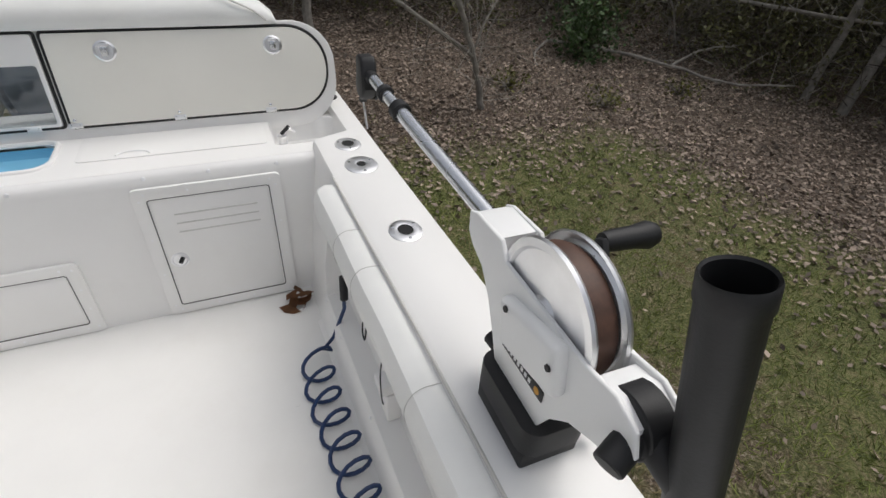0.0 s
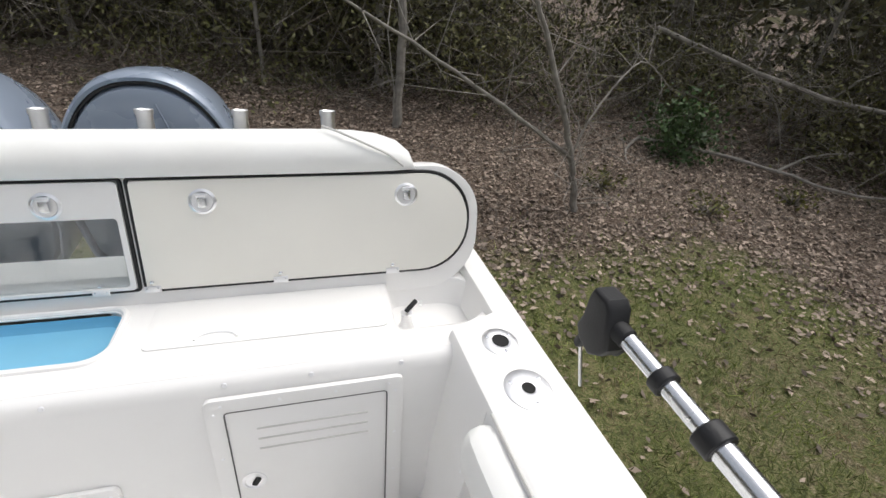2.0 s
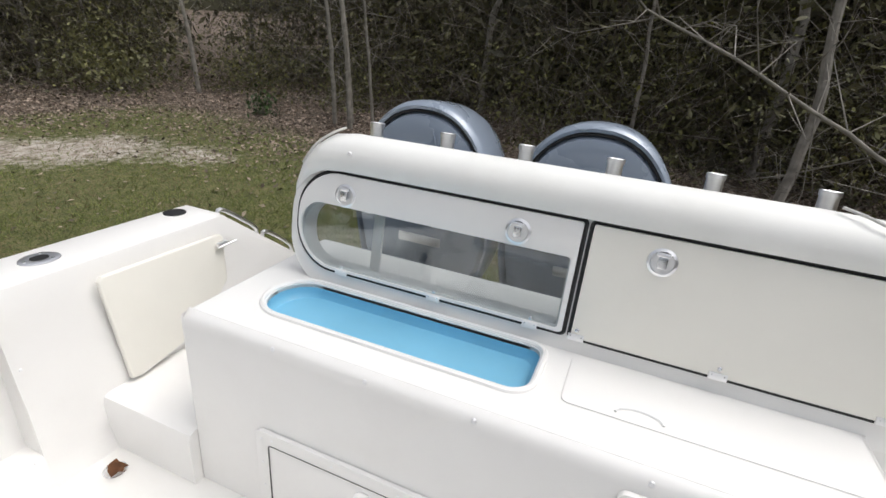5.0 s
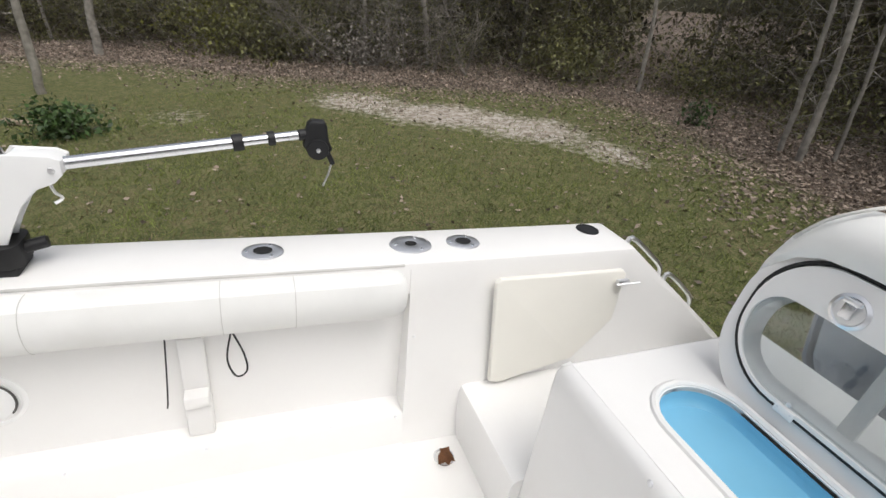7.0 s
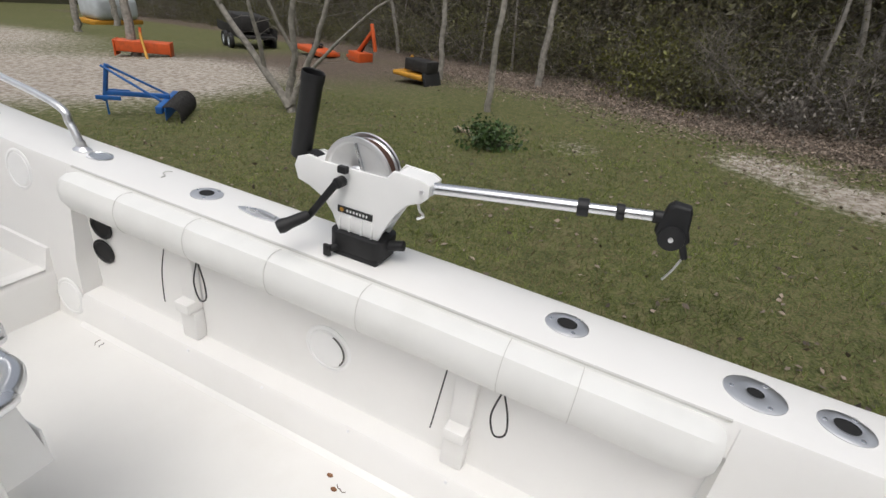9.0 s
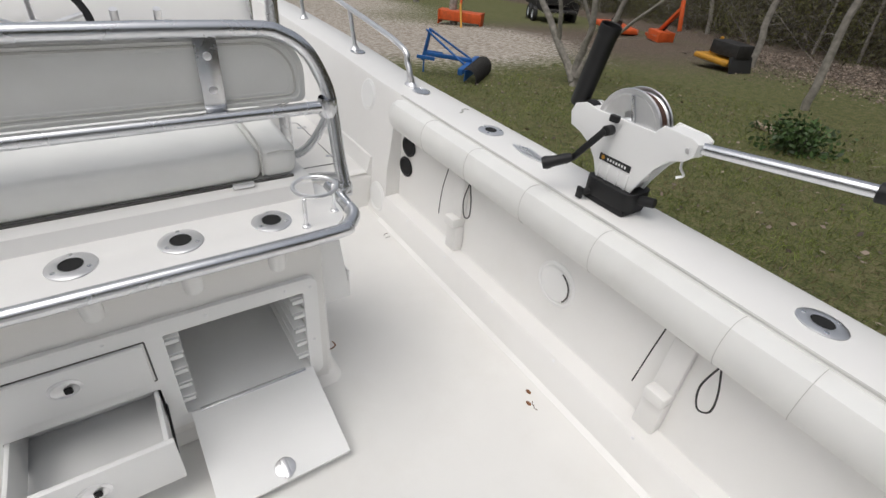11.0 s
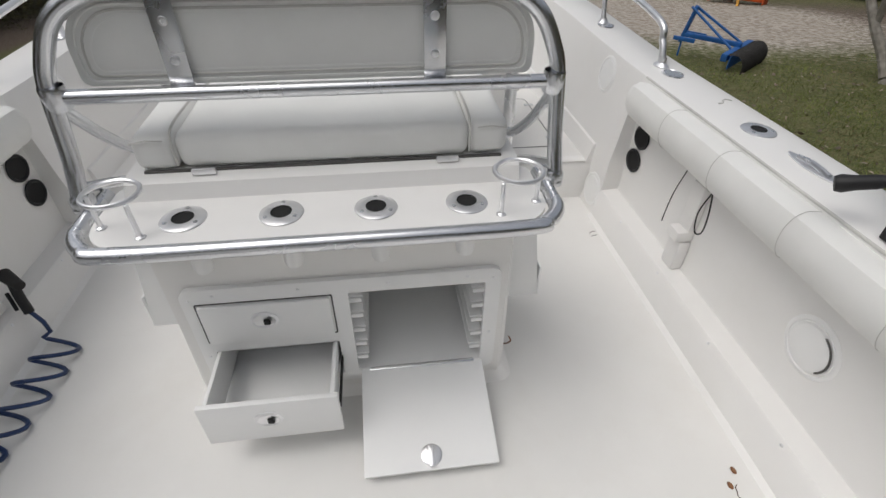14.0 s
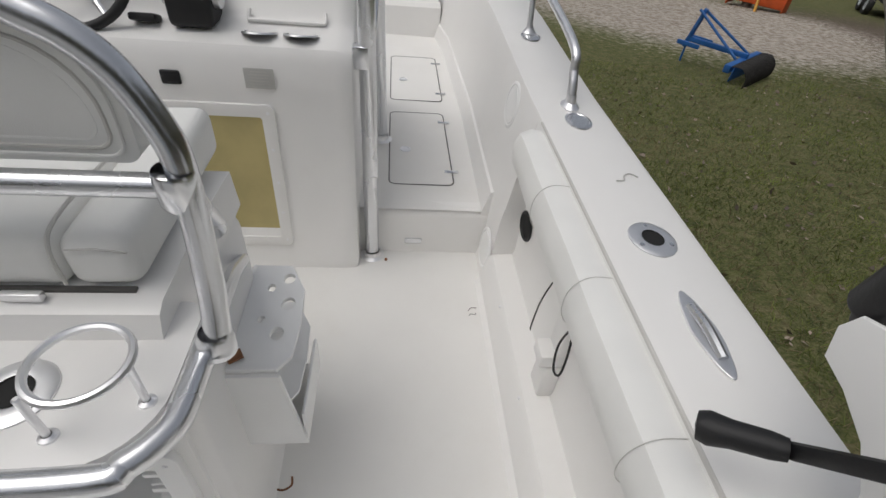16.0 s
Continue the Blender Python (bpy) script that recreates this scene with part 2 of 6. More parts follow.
def tube(pts, r, n=10, closed=False, sub=0, taper=None):
    if sub:
        pts = smooth_path(pts, closed, sub)
    pts = [Vector(p) for p in pts]
    b = bmesh.new()
    rings, up, m = [], None, len(pts)
    for i, p in enumerate(pts):
        a = pts[i - 1] if (i or closed) else p
        c = pts[(i + 1) % m] if (i + 1 < m or closed) else p
        t = (c - a).normalized()
        if up is None:
            up = t.orthogonal().normalized()
        up = (up - t * up.dot(t)).normalized()
        side = t.cross(up)
        rr = r if taper is None else r + (taper - r) * i / (m - 1)
        rings.append([b.verts.new(p + rr * (math.cos(2 * math.pi * k / n) * up + math.sin(2 * math.pi * k / n) * side)) for k in range(n)])
    for i in range(m if closed else m - 1):
        a, c = rings[i], rings[(i + 1) % m]
        for k in range(n):
            b.faces.new((a[k], a[(k + 1) % n], c[(k + 1) % n], c[k]))
    if not closed:
        b.faces.new(rings[0][::-1]), b.faces.new(rings[-1])
    bmesh.ops.recalc_face_normals(b, faces=b.faces)
    return b


def loft(sections, cap=False):
    b = bmesh.new()
    rows = [[b.verts.new(p) for p in s] for s in sections]
    for a, c in zip(rows, rows[1:]):
        for k in range(len(a) - 1):
            b.faces.new((a[k], a[k + 1], c[k + 1], c[k]))
    if cap:
        b.faces.new(rows[0]), b.faces.new(rows[-1][::-1])
    bmesh.ops.recalc_face_normals(b, faces=b.faces)
    return b


def rrect(x0, x1, y0, y1, r, n=6):
    """Outline of a rectangle with corner radii r (one number, or four: x0y0, x1y0, x1y1, x0y1)."""
    rs = r if isinstance(r, (tuple, list)) else (r,) * 4
    out = []
    for (cx, cy, a0), q in zip(((x0, y0, 180), (x1, y0, 270), (x1, y1, 0), (x0, y1, 90)), rs):
        sx, sy = (1 if cx == x0 else -1), (1 if cy == y0 else -1)
        for k in range(n + 1):
            a = radians(a0 + 90 * k / n)
            out.append((cx + sx * q + q * math.cos(a), cy + sy * q + q * math.sin(a)))
    return out


def slab(outline, holes, z0, z1, m, bevel=0.0):
    """A plate with holes: outlines in its own plane, z0 to z1 thick, put in place by m."""
    b = bmesh.new()
    tops = []
    for loop in (outline, *holes):
        vs = [b.verts.new((x, y, z1)) for x, y in loop]
        tops.append([b.edges.new((vs[k], vs[(k + 1) % len(vs)])) for k in range(len(vs))])
    geo = bmesh.ops.triangle_fill(b, edges=[e for t in tops for e in t], use_beauty=True)
    faces = [g for g in geo["geom"] if isinstance(g, bmesh.types.BMFace)]
    ext = bmesh.ops.extrude_face_region(b, geom=faces)
    bmesh.ops.translate(b, vec=(0, 0, z0 - z1), verts=[g for g in ext["geom"] if isinstance(g, bmesh.types.BMVert)])
    bmesh.ops.recalc_face_normals(b, faces=b.faces)
    if bevel:
        es = [e for e in b.edges if len(e.link_faces) == 2 and abs(e.calc_face_angle(0) - radians(90)) < 0.3 and abs(e.verts[0].co.z - e.verts[1].co.z) < 1e-6]
        bmesh.ops.bevel(b, geom=es, offset=bevel, segments=3, profile=0.5, affect="EDGES", clamp_overlap=True)
    bmesh.ops.transform(b, matrix=m, verts=b.verts)
    return b


def ring_strip(outline, w, z0, z1, m):
    """A thin raised line that follows an outline (gaskets, seams)."""
    pts = [m @ Vector((x, y, (z0 + z1) / 2)) for x, y in outline]
    return tube(pts, w, 6, closed=True)


# frames for plates: FACE_AFT looks towards +y, in which plate x = -X; UP lies flat
UP = Matrix.Identity(4)


def facing(origin, ex, ey):
    ex, ey = Vector(ex).normalized(), Vector(ey).normalized()
    ez = ex.cross(ey)
    m = Matrix((ex, ey, ez)).transposed().to_4x4()
    m.translation = Vector(origin)
    return m


def disc_cover(name, at, normal, r, mat, label, category, group="", groove=True):
    o = thing(name, at, label, category, group)
    m = along(at, Vector(at) + Vector(normal))
    part("flange", lathe([(0, 0), (r, 0), (r, 0.003), (r - 0.004, 0.006), (r - 0.012, 0.006), (r - 0.014, 0.003), (r - 0.017, 0.003), (r - 0.019, 0.006), (0, 0.008)], 40, m), mat, o)
    return o


def screw(at, normal, r=0.006, label="small stainless screw head set in white gelcoat", group="liner screws"):
    o = part("screw", lathe([(0, 0.003), (r * 0.3, 0.0028), (r * 0.35, 0.0015), (r * 0.7, 0.0022), (r, 0)], 10, along(at, Vector(at) + Vector(normal))), STEEL)
    return tagged(o, label, "screw", group)


def rod_holder(at, normal, r=0.058, stretch=1.0, lean=(0, 0, 0), label="polished stainless flush rod holder with an open bore", category="rod holder", group="gunwale rod holders", tall=0.006, bore=0.47):
    o = thing("rod_holder", at, label, category, group)
    m = along(at, Vector(at) + Vector(normal)) @ Matrix.Diagonal((1, stretch, 1, 1))
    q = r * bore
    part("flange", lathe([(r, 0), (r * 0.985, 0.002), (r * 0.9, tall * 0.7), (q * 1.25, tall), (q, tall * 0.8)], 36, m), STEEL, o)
    # shallow black disc: the bore's inner shade is put into its colour
    part("bore", lathe([(q * 1.02, tall * 0.95), (q * 0.95, tall * 0.5), (0, tall * 0.35)], 24, m), HOLE, o, "black disc standing for the shade inside the bore")
    for k in range(3):
        a = radians(90 + 120 * k)
        part("screw", lathe([(0, 0.0018), (0.005, 0.001), (0.0062, -0.001)], 8, m @ Matrix.Translation((r * 0.74 * math.cos(a), r * 0.74 * math.sin(a), tall * 0.82))), ALU, o)
    return o

# ---- the boat: liner, deck and hull ----
BEAM = [(-5.95, 0.06), (-5.6, 0.45), (-5.0, 0.92), (-4.4, 1.18), (-3.7, 1.38), (-3.0, 1.47), (-2.0, 1.50), (-1.0, 1.49), (0.5, 1.477), (1.5, 1.45), (2.9, 1.43)]


def half_beam(y):
    return float(np.interp(y, [a for a, _ in BEAM], [b for _, b in BEAM]))


def sheer(y):
    if y > 2.22:
        return 0.705 - 0.75 * (y - 2.22)
    return 0.705 + 0.035 * max(0.0, -1.2 - y)


def side_section(y, s):
    B, Z = half_beam(y), sheer(y)
    I = B - 0.235
    if s > 0 and y > 1.66:
        I = B - 0.235 + 0.15 * min(1.0, (y - 1.66) / 0.06)
    base = 0.205 if y < -1.16 else 0.0
    if -0.98 < y < 1.355:
        w = [(I - 0.125, -0.002), (I - 0.103, 0.014), (I - 0.085, 0.122), (I - 0.07, 0.137), (I + 0.005, 0.142), (I + 0.012, 0.16), (I + 0.016, 0.5), (I + 0.012, 0.57), (I - 0.02, 0.60), (I - 0.012, Z - 0.02)]
    else:
        w = [(I - 0.10, base), (I - 0.085, base + 0.05), (I - 0.08, base + 0.07), (I - 0.075, base + 0.09), (I - 0.065, 0.30), (I - 0.055, 0.36), (I - 0.045, 0.44), (I - 0.035, 0.52), (I - 0.024, 0.60), (I - 0.012, Z - 0.02)]
        if Z < 0.62:
            w = [(x, min(z, Z - 0.02 - 0.003 * (9 - k))) for k, (x, z) in enumerate(w)]
    w += [(I - 0.005, Z - 0.006), (I + 0.012, Z), (B - 0.035, Z), (B - 0.012, Z - 0.008), (B, Z - 0.03), (B + 0.012, Z - 0.05), (B + 0.012, Z - 0.09), (B - 0.01, Z - 0.10), (B - 0.04, min(0.1, Z - 0.12)), (B - 0.30, -0.55), (0.03, -0.78)]
    return [(s * max(0.01, x), y, z) for x, z in w]


STATIONS = [2.9, 2.7, 2.5, 2.3, 2.22, 2.18, 2.0, 1.8, 1.72, 1.66, 1.6, 1.45, 1.375, 1.356, 1.354, 1.2, 0.9, 0.6, 0.3, 0.0, -0.3, -0.6, -0.9, -0.979, -0.981, -1.05, -1.15, -1.159, -1.161, -1.3, -1.6, -2.0, -2.5, -3.0, -3.4, -3.7, -4.05, -4.4, -4.7, -5.0, -5.3, -5.6, -5.8, -5.95]
for s, nm in ((1, "wall_port"), (-1, "wall_starboard")):
    ob = part(nm, loft([side_section(y, s) for y in STATIONS]), GEL)
    tagged(ob, "white gelcoat boat side with inner liner, broad gunwale and hull", "boat side", kind="structure")

fl = bmesh.new()
for ys, z in (([2.0, 1.6, 1.2, 0.6, 0.0, -0.6, -1.16], 0.0), ([-1.16, -1.6, -2.2, -3.0, -3.7, -4.4, -5.0, -5.6, -5.9], 0.205)):
    rows = []
    for y in ys:
        e = max(0.01, half_beam(y) - 0.235 - 0.10)
        rows.append([fl.verts.new((e * k, y, z + 0.008 * (1 - k * k))) for k in (-1.03, -0.8, -0.4, 0, 0.4, 0.8, 1.03)])
    for a, c in zip(rows, rows[1:]):
        for k in range(6):
            fl.faces.new((a[k], a[k + 1], c[k + 1], c[k]))
bmesh.ops.recalc_face_normals(fl, faces=fl.faces)
tagged(part("floor", fl, SOLE), "off-white moulded non-skid cockpit sole with small scuffs", "floor", kind="structure")
# riser of the raised forward deck, with a rounded nosing
nose = [(-1.145, -0.01), (-1.147, 0.02), (-1.156, 0.17), (-1.163, 0.193), (-1.18, 0.206), (-1.22, 0.2075)]
rb = loft([[(x, y, z) for y, z in nose] for x in (-1.21, 0, 1.21)])
tagged(part("step_riser", rb, GEL), "white rounded riser up to the forward deck", "step", kind="structure")
o = part("courtesy_light", box((-0.89, -1.147, 0.06), (0.07, 0.012, 0.024), 0.004), ALU)
tagged(o, "small oblong metal courtesy light on the step riser", "light")

# ---- aft unit: front face, counter with livewell and sink, rounded corner ----
CT = 0.668
front = [(1.60, -0.01), (1.597, 0.03), (1.60, 0.30), (1.602, 0.62), (1.606, 0.645), (1.618, 0.661), (1.635, CT)]
body = []
for x in np.linspace(-0.735, 1.21, 12):
    body.append([(x, y, z) for y, z in front])
tb = loft(body)
join(tb, loft([[(-0.735, y, z) for y in (1.60, 1.8, 2.1)] for z in (-0.01, 0.4, CT - 0.012)]))
join(tb, loft([[(-0.735, y, CT - 0.012), (-0.731, y, CT - 0.004), (-0.723, y, CT)] for y in (1.603, 1.8, 2.3)]))
bmesh.ops.recalc_face_normals(tb, faces=tb.faces)
tagged(part("wall_transom", tb, GEL), "white moulded front of the aft bait station", "transom", kind="structure")
LW = rrect(-0.59, 0.28, 1.735, 1.955, (0.105, 0.06, 0.04, 0.105), 8)
SK = rrect(1.06, 1.375, 1.725, 1.995, (0.03, 0.13, 0.13, 0.03), 8)
top = slab([(-0.723, 1.632), (1.25, 1.632), (1.40, 1.66), (1.40, 2.30), (-0.723, 2.30)], [LW, SK], CT - 0.03, CT, UP)
tagged(part("counter", top, GEL), "white moulded counter with cut-outs for livewell and sink", "counter", kind="structure")
# raised bead round the livewell opening
wl_ = thing("livewell", (-0.19, 1.86, CT - 0.3), "open livewell with bright blue painted tub and white rim", "livewell")
part("rim", tube([V(x, y, CT + 0.001) for x, y in rrect(-0.602, 0.292, 1.723, 1.967, (0.117, 0.07, 0.05, 0.117), 8)], 0.010, 8, closed=True), GEL, wl_)
lb = loft([[(x, y, z) for x, y in LW + LW[:1]] for z in (CT - 0.004, CT - 0.016)])
part("liner", lb, GEL, wl_)
lb = loft([[(-0.19 + (x + 0.19) * k, 1.845 + (y - 1.845) * k, z) for x, y in LW + LW[:1]] for z, k in ((CT - 0.014, 1.0), (CT - 0.03, 0.995), (CT - 0.042, 0.985), (CT - 0.05, 0.96))])
lb.faces.new([lb.verts.new((-0.19 + (x + 0.19) * 0.96, 1.845 + (y - 1.845) * 0.96, CT - 0.05)) for x, y in LW])
bmesh.ops.remove_doubles(lb, verts=lb.verts, dist=1e-4)
part("tub", lb, BLUE, wl_, "bright blue painted tub")
sk_ = thing("sink", (1.18, 1.87, CT - 0.12), "white moulded D-shaped sink basin beside the cutting board", "sink")
sb = loft([[(1.217 + (x - 1.217) * k, 1.86 + (y - 1.86) * k, z) for x, y in SK + SK[:1]] for z, k in ((CT + 0.002, 1.03), (CT - 0.004, 1.0), (CT - 0.02, 0.97), (CT - 0.085, 0.92), (CT - 0.10, 0.86))])
sb.faces.new([sb.verts.new((1.217 + (x - 1.217) * 0.86, 1.86 + (y - 1.86) * 0.86, CT - 0.10)) for x, y in SK])
bmesh.ops.remove_doubles(sb, verts=sb.verts, dist=1e-4)
part("basin", sb, GEL, sk_)
fc = thing("faucet", (1.10, 1.80, CT - 0.06), "small chrome faucet with black lever in the sink", "faucet")
part("body", lathe([(0.024, -0.05), (0.026, 0.0), (0.018, 0.02), (0.016, 0.045), (0.02, 0.055), (0, 0.06)], 20, Matrix.Translation((1.10, 1.80, CT - 0.05))), STEEL, fc)
part("spout", tube([(1.10, 1.80, CT), (1.115, 1.81, CT + 0.02), (1.14, 1.825, CT + 0.02), (1.155, 1.835, CT + 0.004)], 0.007, 8, sub=4), STEEL, fc)
part("lever", box((1.113, 1.80, CT + 0.028), (0.05, 0.014, 0.012), 0.004, m=pose(0, 0, 0, 0, -30, 30)), BLACK, fc)
cb = thing("cutting_board", (0.62, 1.89, CT), "large white cutting board lid set flush in the counter", "cutting board")
part("board", slab(rrect(0.365, 1.035, 1.75, 1.97, (0.02, 0.02, 0.03, 0.03)), [], 0.0, 0.004, Matrix.Translation((0, 0, CT)), 0.003), GEL, cb)
part("finger_pull", tube([V(0.55 + 0.055 * math.cos(a), 1.77 + 0.03 * math.sin(a), CT + 0.006) for a in np.linspace(0, math.pi, 12)], 0.004, 6), PLAST, cb)
for x in (-0.40, -0.106, 0.191, 0.587, 0.802, 1.046):
    screw((x, 1.605, 0.648), (0, -1, 0.3), 0.0075)

# panels on the aft unit's face
FA = facing((0, 1.597, 0), (1, 0, 0), (0, 0, 1))


def access_door(x0, x1, z0, z1, knob, slots, label):
    o = thing("access_door", ((x0 + x1) / 2, 1.597, z0), label, "hatch", "aft access doors")
    part("frame", slab(rrect(x0, x1, z0, z1, 0.02), [rrect(x0 + 0.045, x1 - 0.045, z0 + 0.045, z1 - 0.045, 0.012)], -0.002, 0.012, FA, 0.004), GEL, o)
    part("panel", slab(rrect(x0 + 0.047, x1 - 0.047, z0 + 0.047, z1 - 0.047, 0.012), [], 0.0, 0.010, FA, 0.003), GEL, o)
    part("seam", ring_strip(rrect(x0 + 0.046, x1 - 0.046, z0 + 0.046, z1 - 0.046, 0.012), 0.0022, 0.010, 0.012, FA), GAP_SHADE_TWIG, o, "dark gap round the panel")
    for z in slots:
        # no groove is cut: a grey bar paints its shade on the panel
        part("louvre", box(((x0 + x1) / 2 + 0.01, 1.5865, z), (x1 - x0 - 0.22, 0.004, 0.006), 0.0019), SEAM, o, "grey bar standing for the shade in a moulded louvre groove")
    kx, kz = knob
    part("latch_flange", lathe([(0.034, 0), (0.034, 0.003), (0.027, 0.006), (0.024, 0.003), (0, 0.003)], 28, along((kx, 1.587, kz), (kx, 1.0, kz))), STEEL, o)
    part("latch_lever", box((kx + 0.006, 1.581, kz), (0.016, 0.008, 0.03), 0.003, m=pose(0, 0, 0, 0, 30, 0)), HOLE, o)
    n = 4
    for k in range(n):
        f = 0.08 + 0.84 * k / (n - 1)
        for (px, pz) in ((x0 + f * (x1 - x0), z1 - 0.022), (x0 + f * (x1 - x0), z0 + 0.022), (x0 + 0.022, z0 + f * (z1 - z0)), (x1 - 0.022, z0 + f * (z1 - z0))):
            part("screw", lathe([(0, 0.0016), (0.004, 0.0008), (0.0045, 0)], 8, along((px, 1.585, pz), (px, 1, pz))), STEEL, o)
    return o


access_door(0.53, 1.05, 0.012, 0.616, (0.622, 0.288), (0.496, 0.456, 0.417), "white framed access door with three louvre grooves and round latch")
access_door(-0.47, 0.288, 0.012, 0.352, (-0.09, 0.25), (), "low white framed access door with round steel latch")

# floor drains with dead leaves
for s in (1, -1):
    o = thing("floor_drain", (s * 1.03, 1.487, 0), "round scupper drain in the sole corner choked with dead leaves", "drain", "floor drains")
    part("ring", lathe([(0.042, -0.006), (0.042, 0.0), (0.034, 0.002), (0.026, -0.002), (0, -0.003)], 24, Matrix.Translation((s * 1.03, 1.487, 0))), ALU, o)
    rnd = random.Random(4 + s)
    for k in range(9 if s > 0 else 3):
        a, d = rnd.uniform(0, 6.3), rnd.uniform(0, 0.05 if s > 0 else 0.02)
        lf = bmesh.new()
        L = rnd.uniform(0.03, 0.055)
        v = [lf.verts.new(p) for p in ((-L, 0, 0), (-L * 0.3, L * 0.42, 0.012), (L * 0.5, L * 0.3, 0.008), (L, 0, 0.018), (L * 0.4, -L * 0.35, 0.012), (-L * 0.4, -L * 0.38, 0.004))]
        lf.faces.new(v)
        bmesh.ops.solidify(lf, geom=lf.faces[:], thickness=0.0015)
        bmesh.ops.transform(lf, matrix=pose(s * 1.03 + d * math.cos(a) * 1.3, 1.487 + d * math.sin(a), 0.004 + 0.006 * k, rnd.uniform(-25, 25), rnd.uniform(-25, 25), rnd.uniform(0, 360)), verts=lf.verts)
        tagged(part("dead_leaf", lf, LEAF), "curled brown dead leaf lying on the floor drain", "leaf", "leaves on drains")

# step and side door on the starboard quarter
stp = [[(x, 1.565, -0.01), (x, 1.562, 0.19), (x, 1.57, 0.213), (x, 1.59, 0.222), (x, 2.5, 0.226)] for x in (-1.20, -1.0, -0.737)]
tagged(part("quarter_step", loft(stp, True), GEL), "white moulded step in the starboard transom passage", "step", kind="structure")
SF = facing((-1.10, 0, 0), (0, 1, 0), (-0.09, 0, 1))
sd = thing("side_panel", (-1.15, 1.9, 0.24), "cream folding transom door panel lying against the starboard side", "door")
part("panel", slab([(1.66, 0.245), (1.70, 0.235), (2.0, 0.29), (2.15, 0.44), (2.165, 0.63), (2.15, 0.645), (1.65, 0.655), (1.635, 0.64)], [], -0.012, 0.012, SF @ pose(0, 0, 0, 0, 0, 0), 0.006), LIDM, sd)
part("catch", box((-1.128, 2.14, 0.607), (0.018, 0.05, 0.022), 0.004), STEEL, sd)
part("catch_pin", rod((-1.122, 2.11, 0.60), (-1.105, 2.20, 0.612), 0.004), STEEL, sd)
for s in (-1,):
    o = thing("grab_rail", (-1.35, 2.5, 0.5), "low polished stainless grab rail on the sloping quarter", "rail")
    part("bar", tube([(-1.36, 2.34, 0.60), (-1.36, 2.36, 0.655), (-1.36, 2.50, 0.56), (-1.36, 2.58, 0.49), (-1.36, 2.58, 0.43)], 0.011, 8, sub=5), STEEL, o)
    o = thing("grab_rail", (-1.35, 2.7, 0.4), "low polished stainless grab rail on the sloping quarter", "rail")
    part("bar", tube([(-1.36, 2.62, 0.39), (-1.36, 2.64, 0.455), (-1.36, 2.78, 0.36), (-1.36, 2.85, 0.29), (-1.36, 2.85, 0.22)], 0.011, 8, sub=5), STEEL, o)

# ---- backrest unit over the counter: frame, lids, pad, rocket launchers ----
LEANB = facing((0.035, 1.985, 0.686), (1, 0, 0), (0, 0.16, 1))


def back_outline(x0, x1, z0, z1, r):
    return rrect(x0, x1, z0, z1, r, 10)


bu = thing("backrest_unit", (0.33, 2.0, CT), "white moulded backrest cabinet over the bait station", "cabinet")
WIN = rrect(-0.63, 0.262, 0.05, 0.256, (0.10, 0.01, 0.01, 0.085), 6)
part("body", slab(back_outline(-0.685, 1.35, -0.048, 0.385, (0.19, 0.19, 0.17, 0.17)), [WIN], -0.07, 0.0, LEANB, 0.008), GEL, bu)


def lid(x0, x1, z0, z1, r, mat, hole, label):
    o = thing("lid", LEANB @ V((x0 + x1) / 2, z0, 0), label, "hatch lid", "backrest lids")
    part("panel", slab(rrect(x0, x1, z0, z1, r, 10), hole, 0.002, 0.014, LEANB, 0.003), mat, o)
    part("gasket", ring_strip(rrect(x0 - 0.006, x1 + 0.006, z0 - 0.006, z1 + 0.006, r, 10), 0.0055, 0.0, 0.006, LEANB), RUBBER, o, "black rubber gasket")
    return o


lp_ = lid(0.31, 1.308, 0.032, 0.362, (0.012, 0.16, 0.16, 0.012), LIDM, [], "cream hinged lid with rounded end and two latches, shut")
ls_ = lid(-0.648, 0.283, 0.036, 0.362, (0.15, 0.012, 0.012, 0.15), GEL, [rrect(-0.636, 0.268, 0.046, 0.258, (0.13, 0.012, 0.012, 0.075), 8)], "white framed clear acrylic lid with two latches, shut")
part("window_pane", slab(rrect(-0.637, 0.269, 0.045, 0.259, (0.13, 0.012, 0.012, 0.075), 6), [], 0.006, 0.010, LEANB), GLASS, ls_, "clear acrylic pane").visible_shadow = False
part("stay", slab(rrect(-0.39, -0.355, 0.05, 0.24, 0.002), [], -0.06, -0.05, LEANB), GEL, bu)


def latch(x, z, parent):
    part("latch_plate", lathe([(0.038, 0), (0.038, 0.003), (0.031, 0.007), (0.028, 0.004), (0, 0.004)], 30, LEANB @ Matrix.Translation((x, z, 0.014))), STEEL, parent)
    part("latch_handle", box((0, 0, 0), (0.024, 0.04, 0.010), 0.004, m=LEANB @ Matrix.Translation((x, z + 0.004, 0.024))), ALU, parent)
    part("latch_tab", box((0, 0, 0), (0.034, 0.012, 0.012), 0.004, m=LEANB @ Matrix.Translation((x, z + 0.022, 0.026))), STEEL, parent)


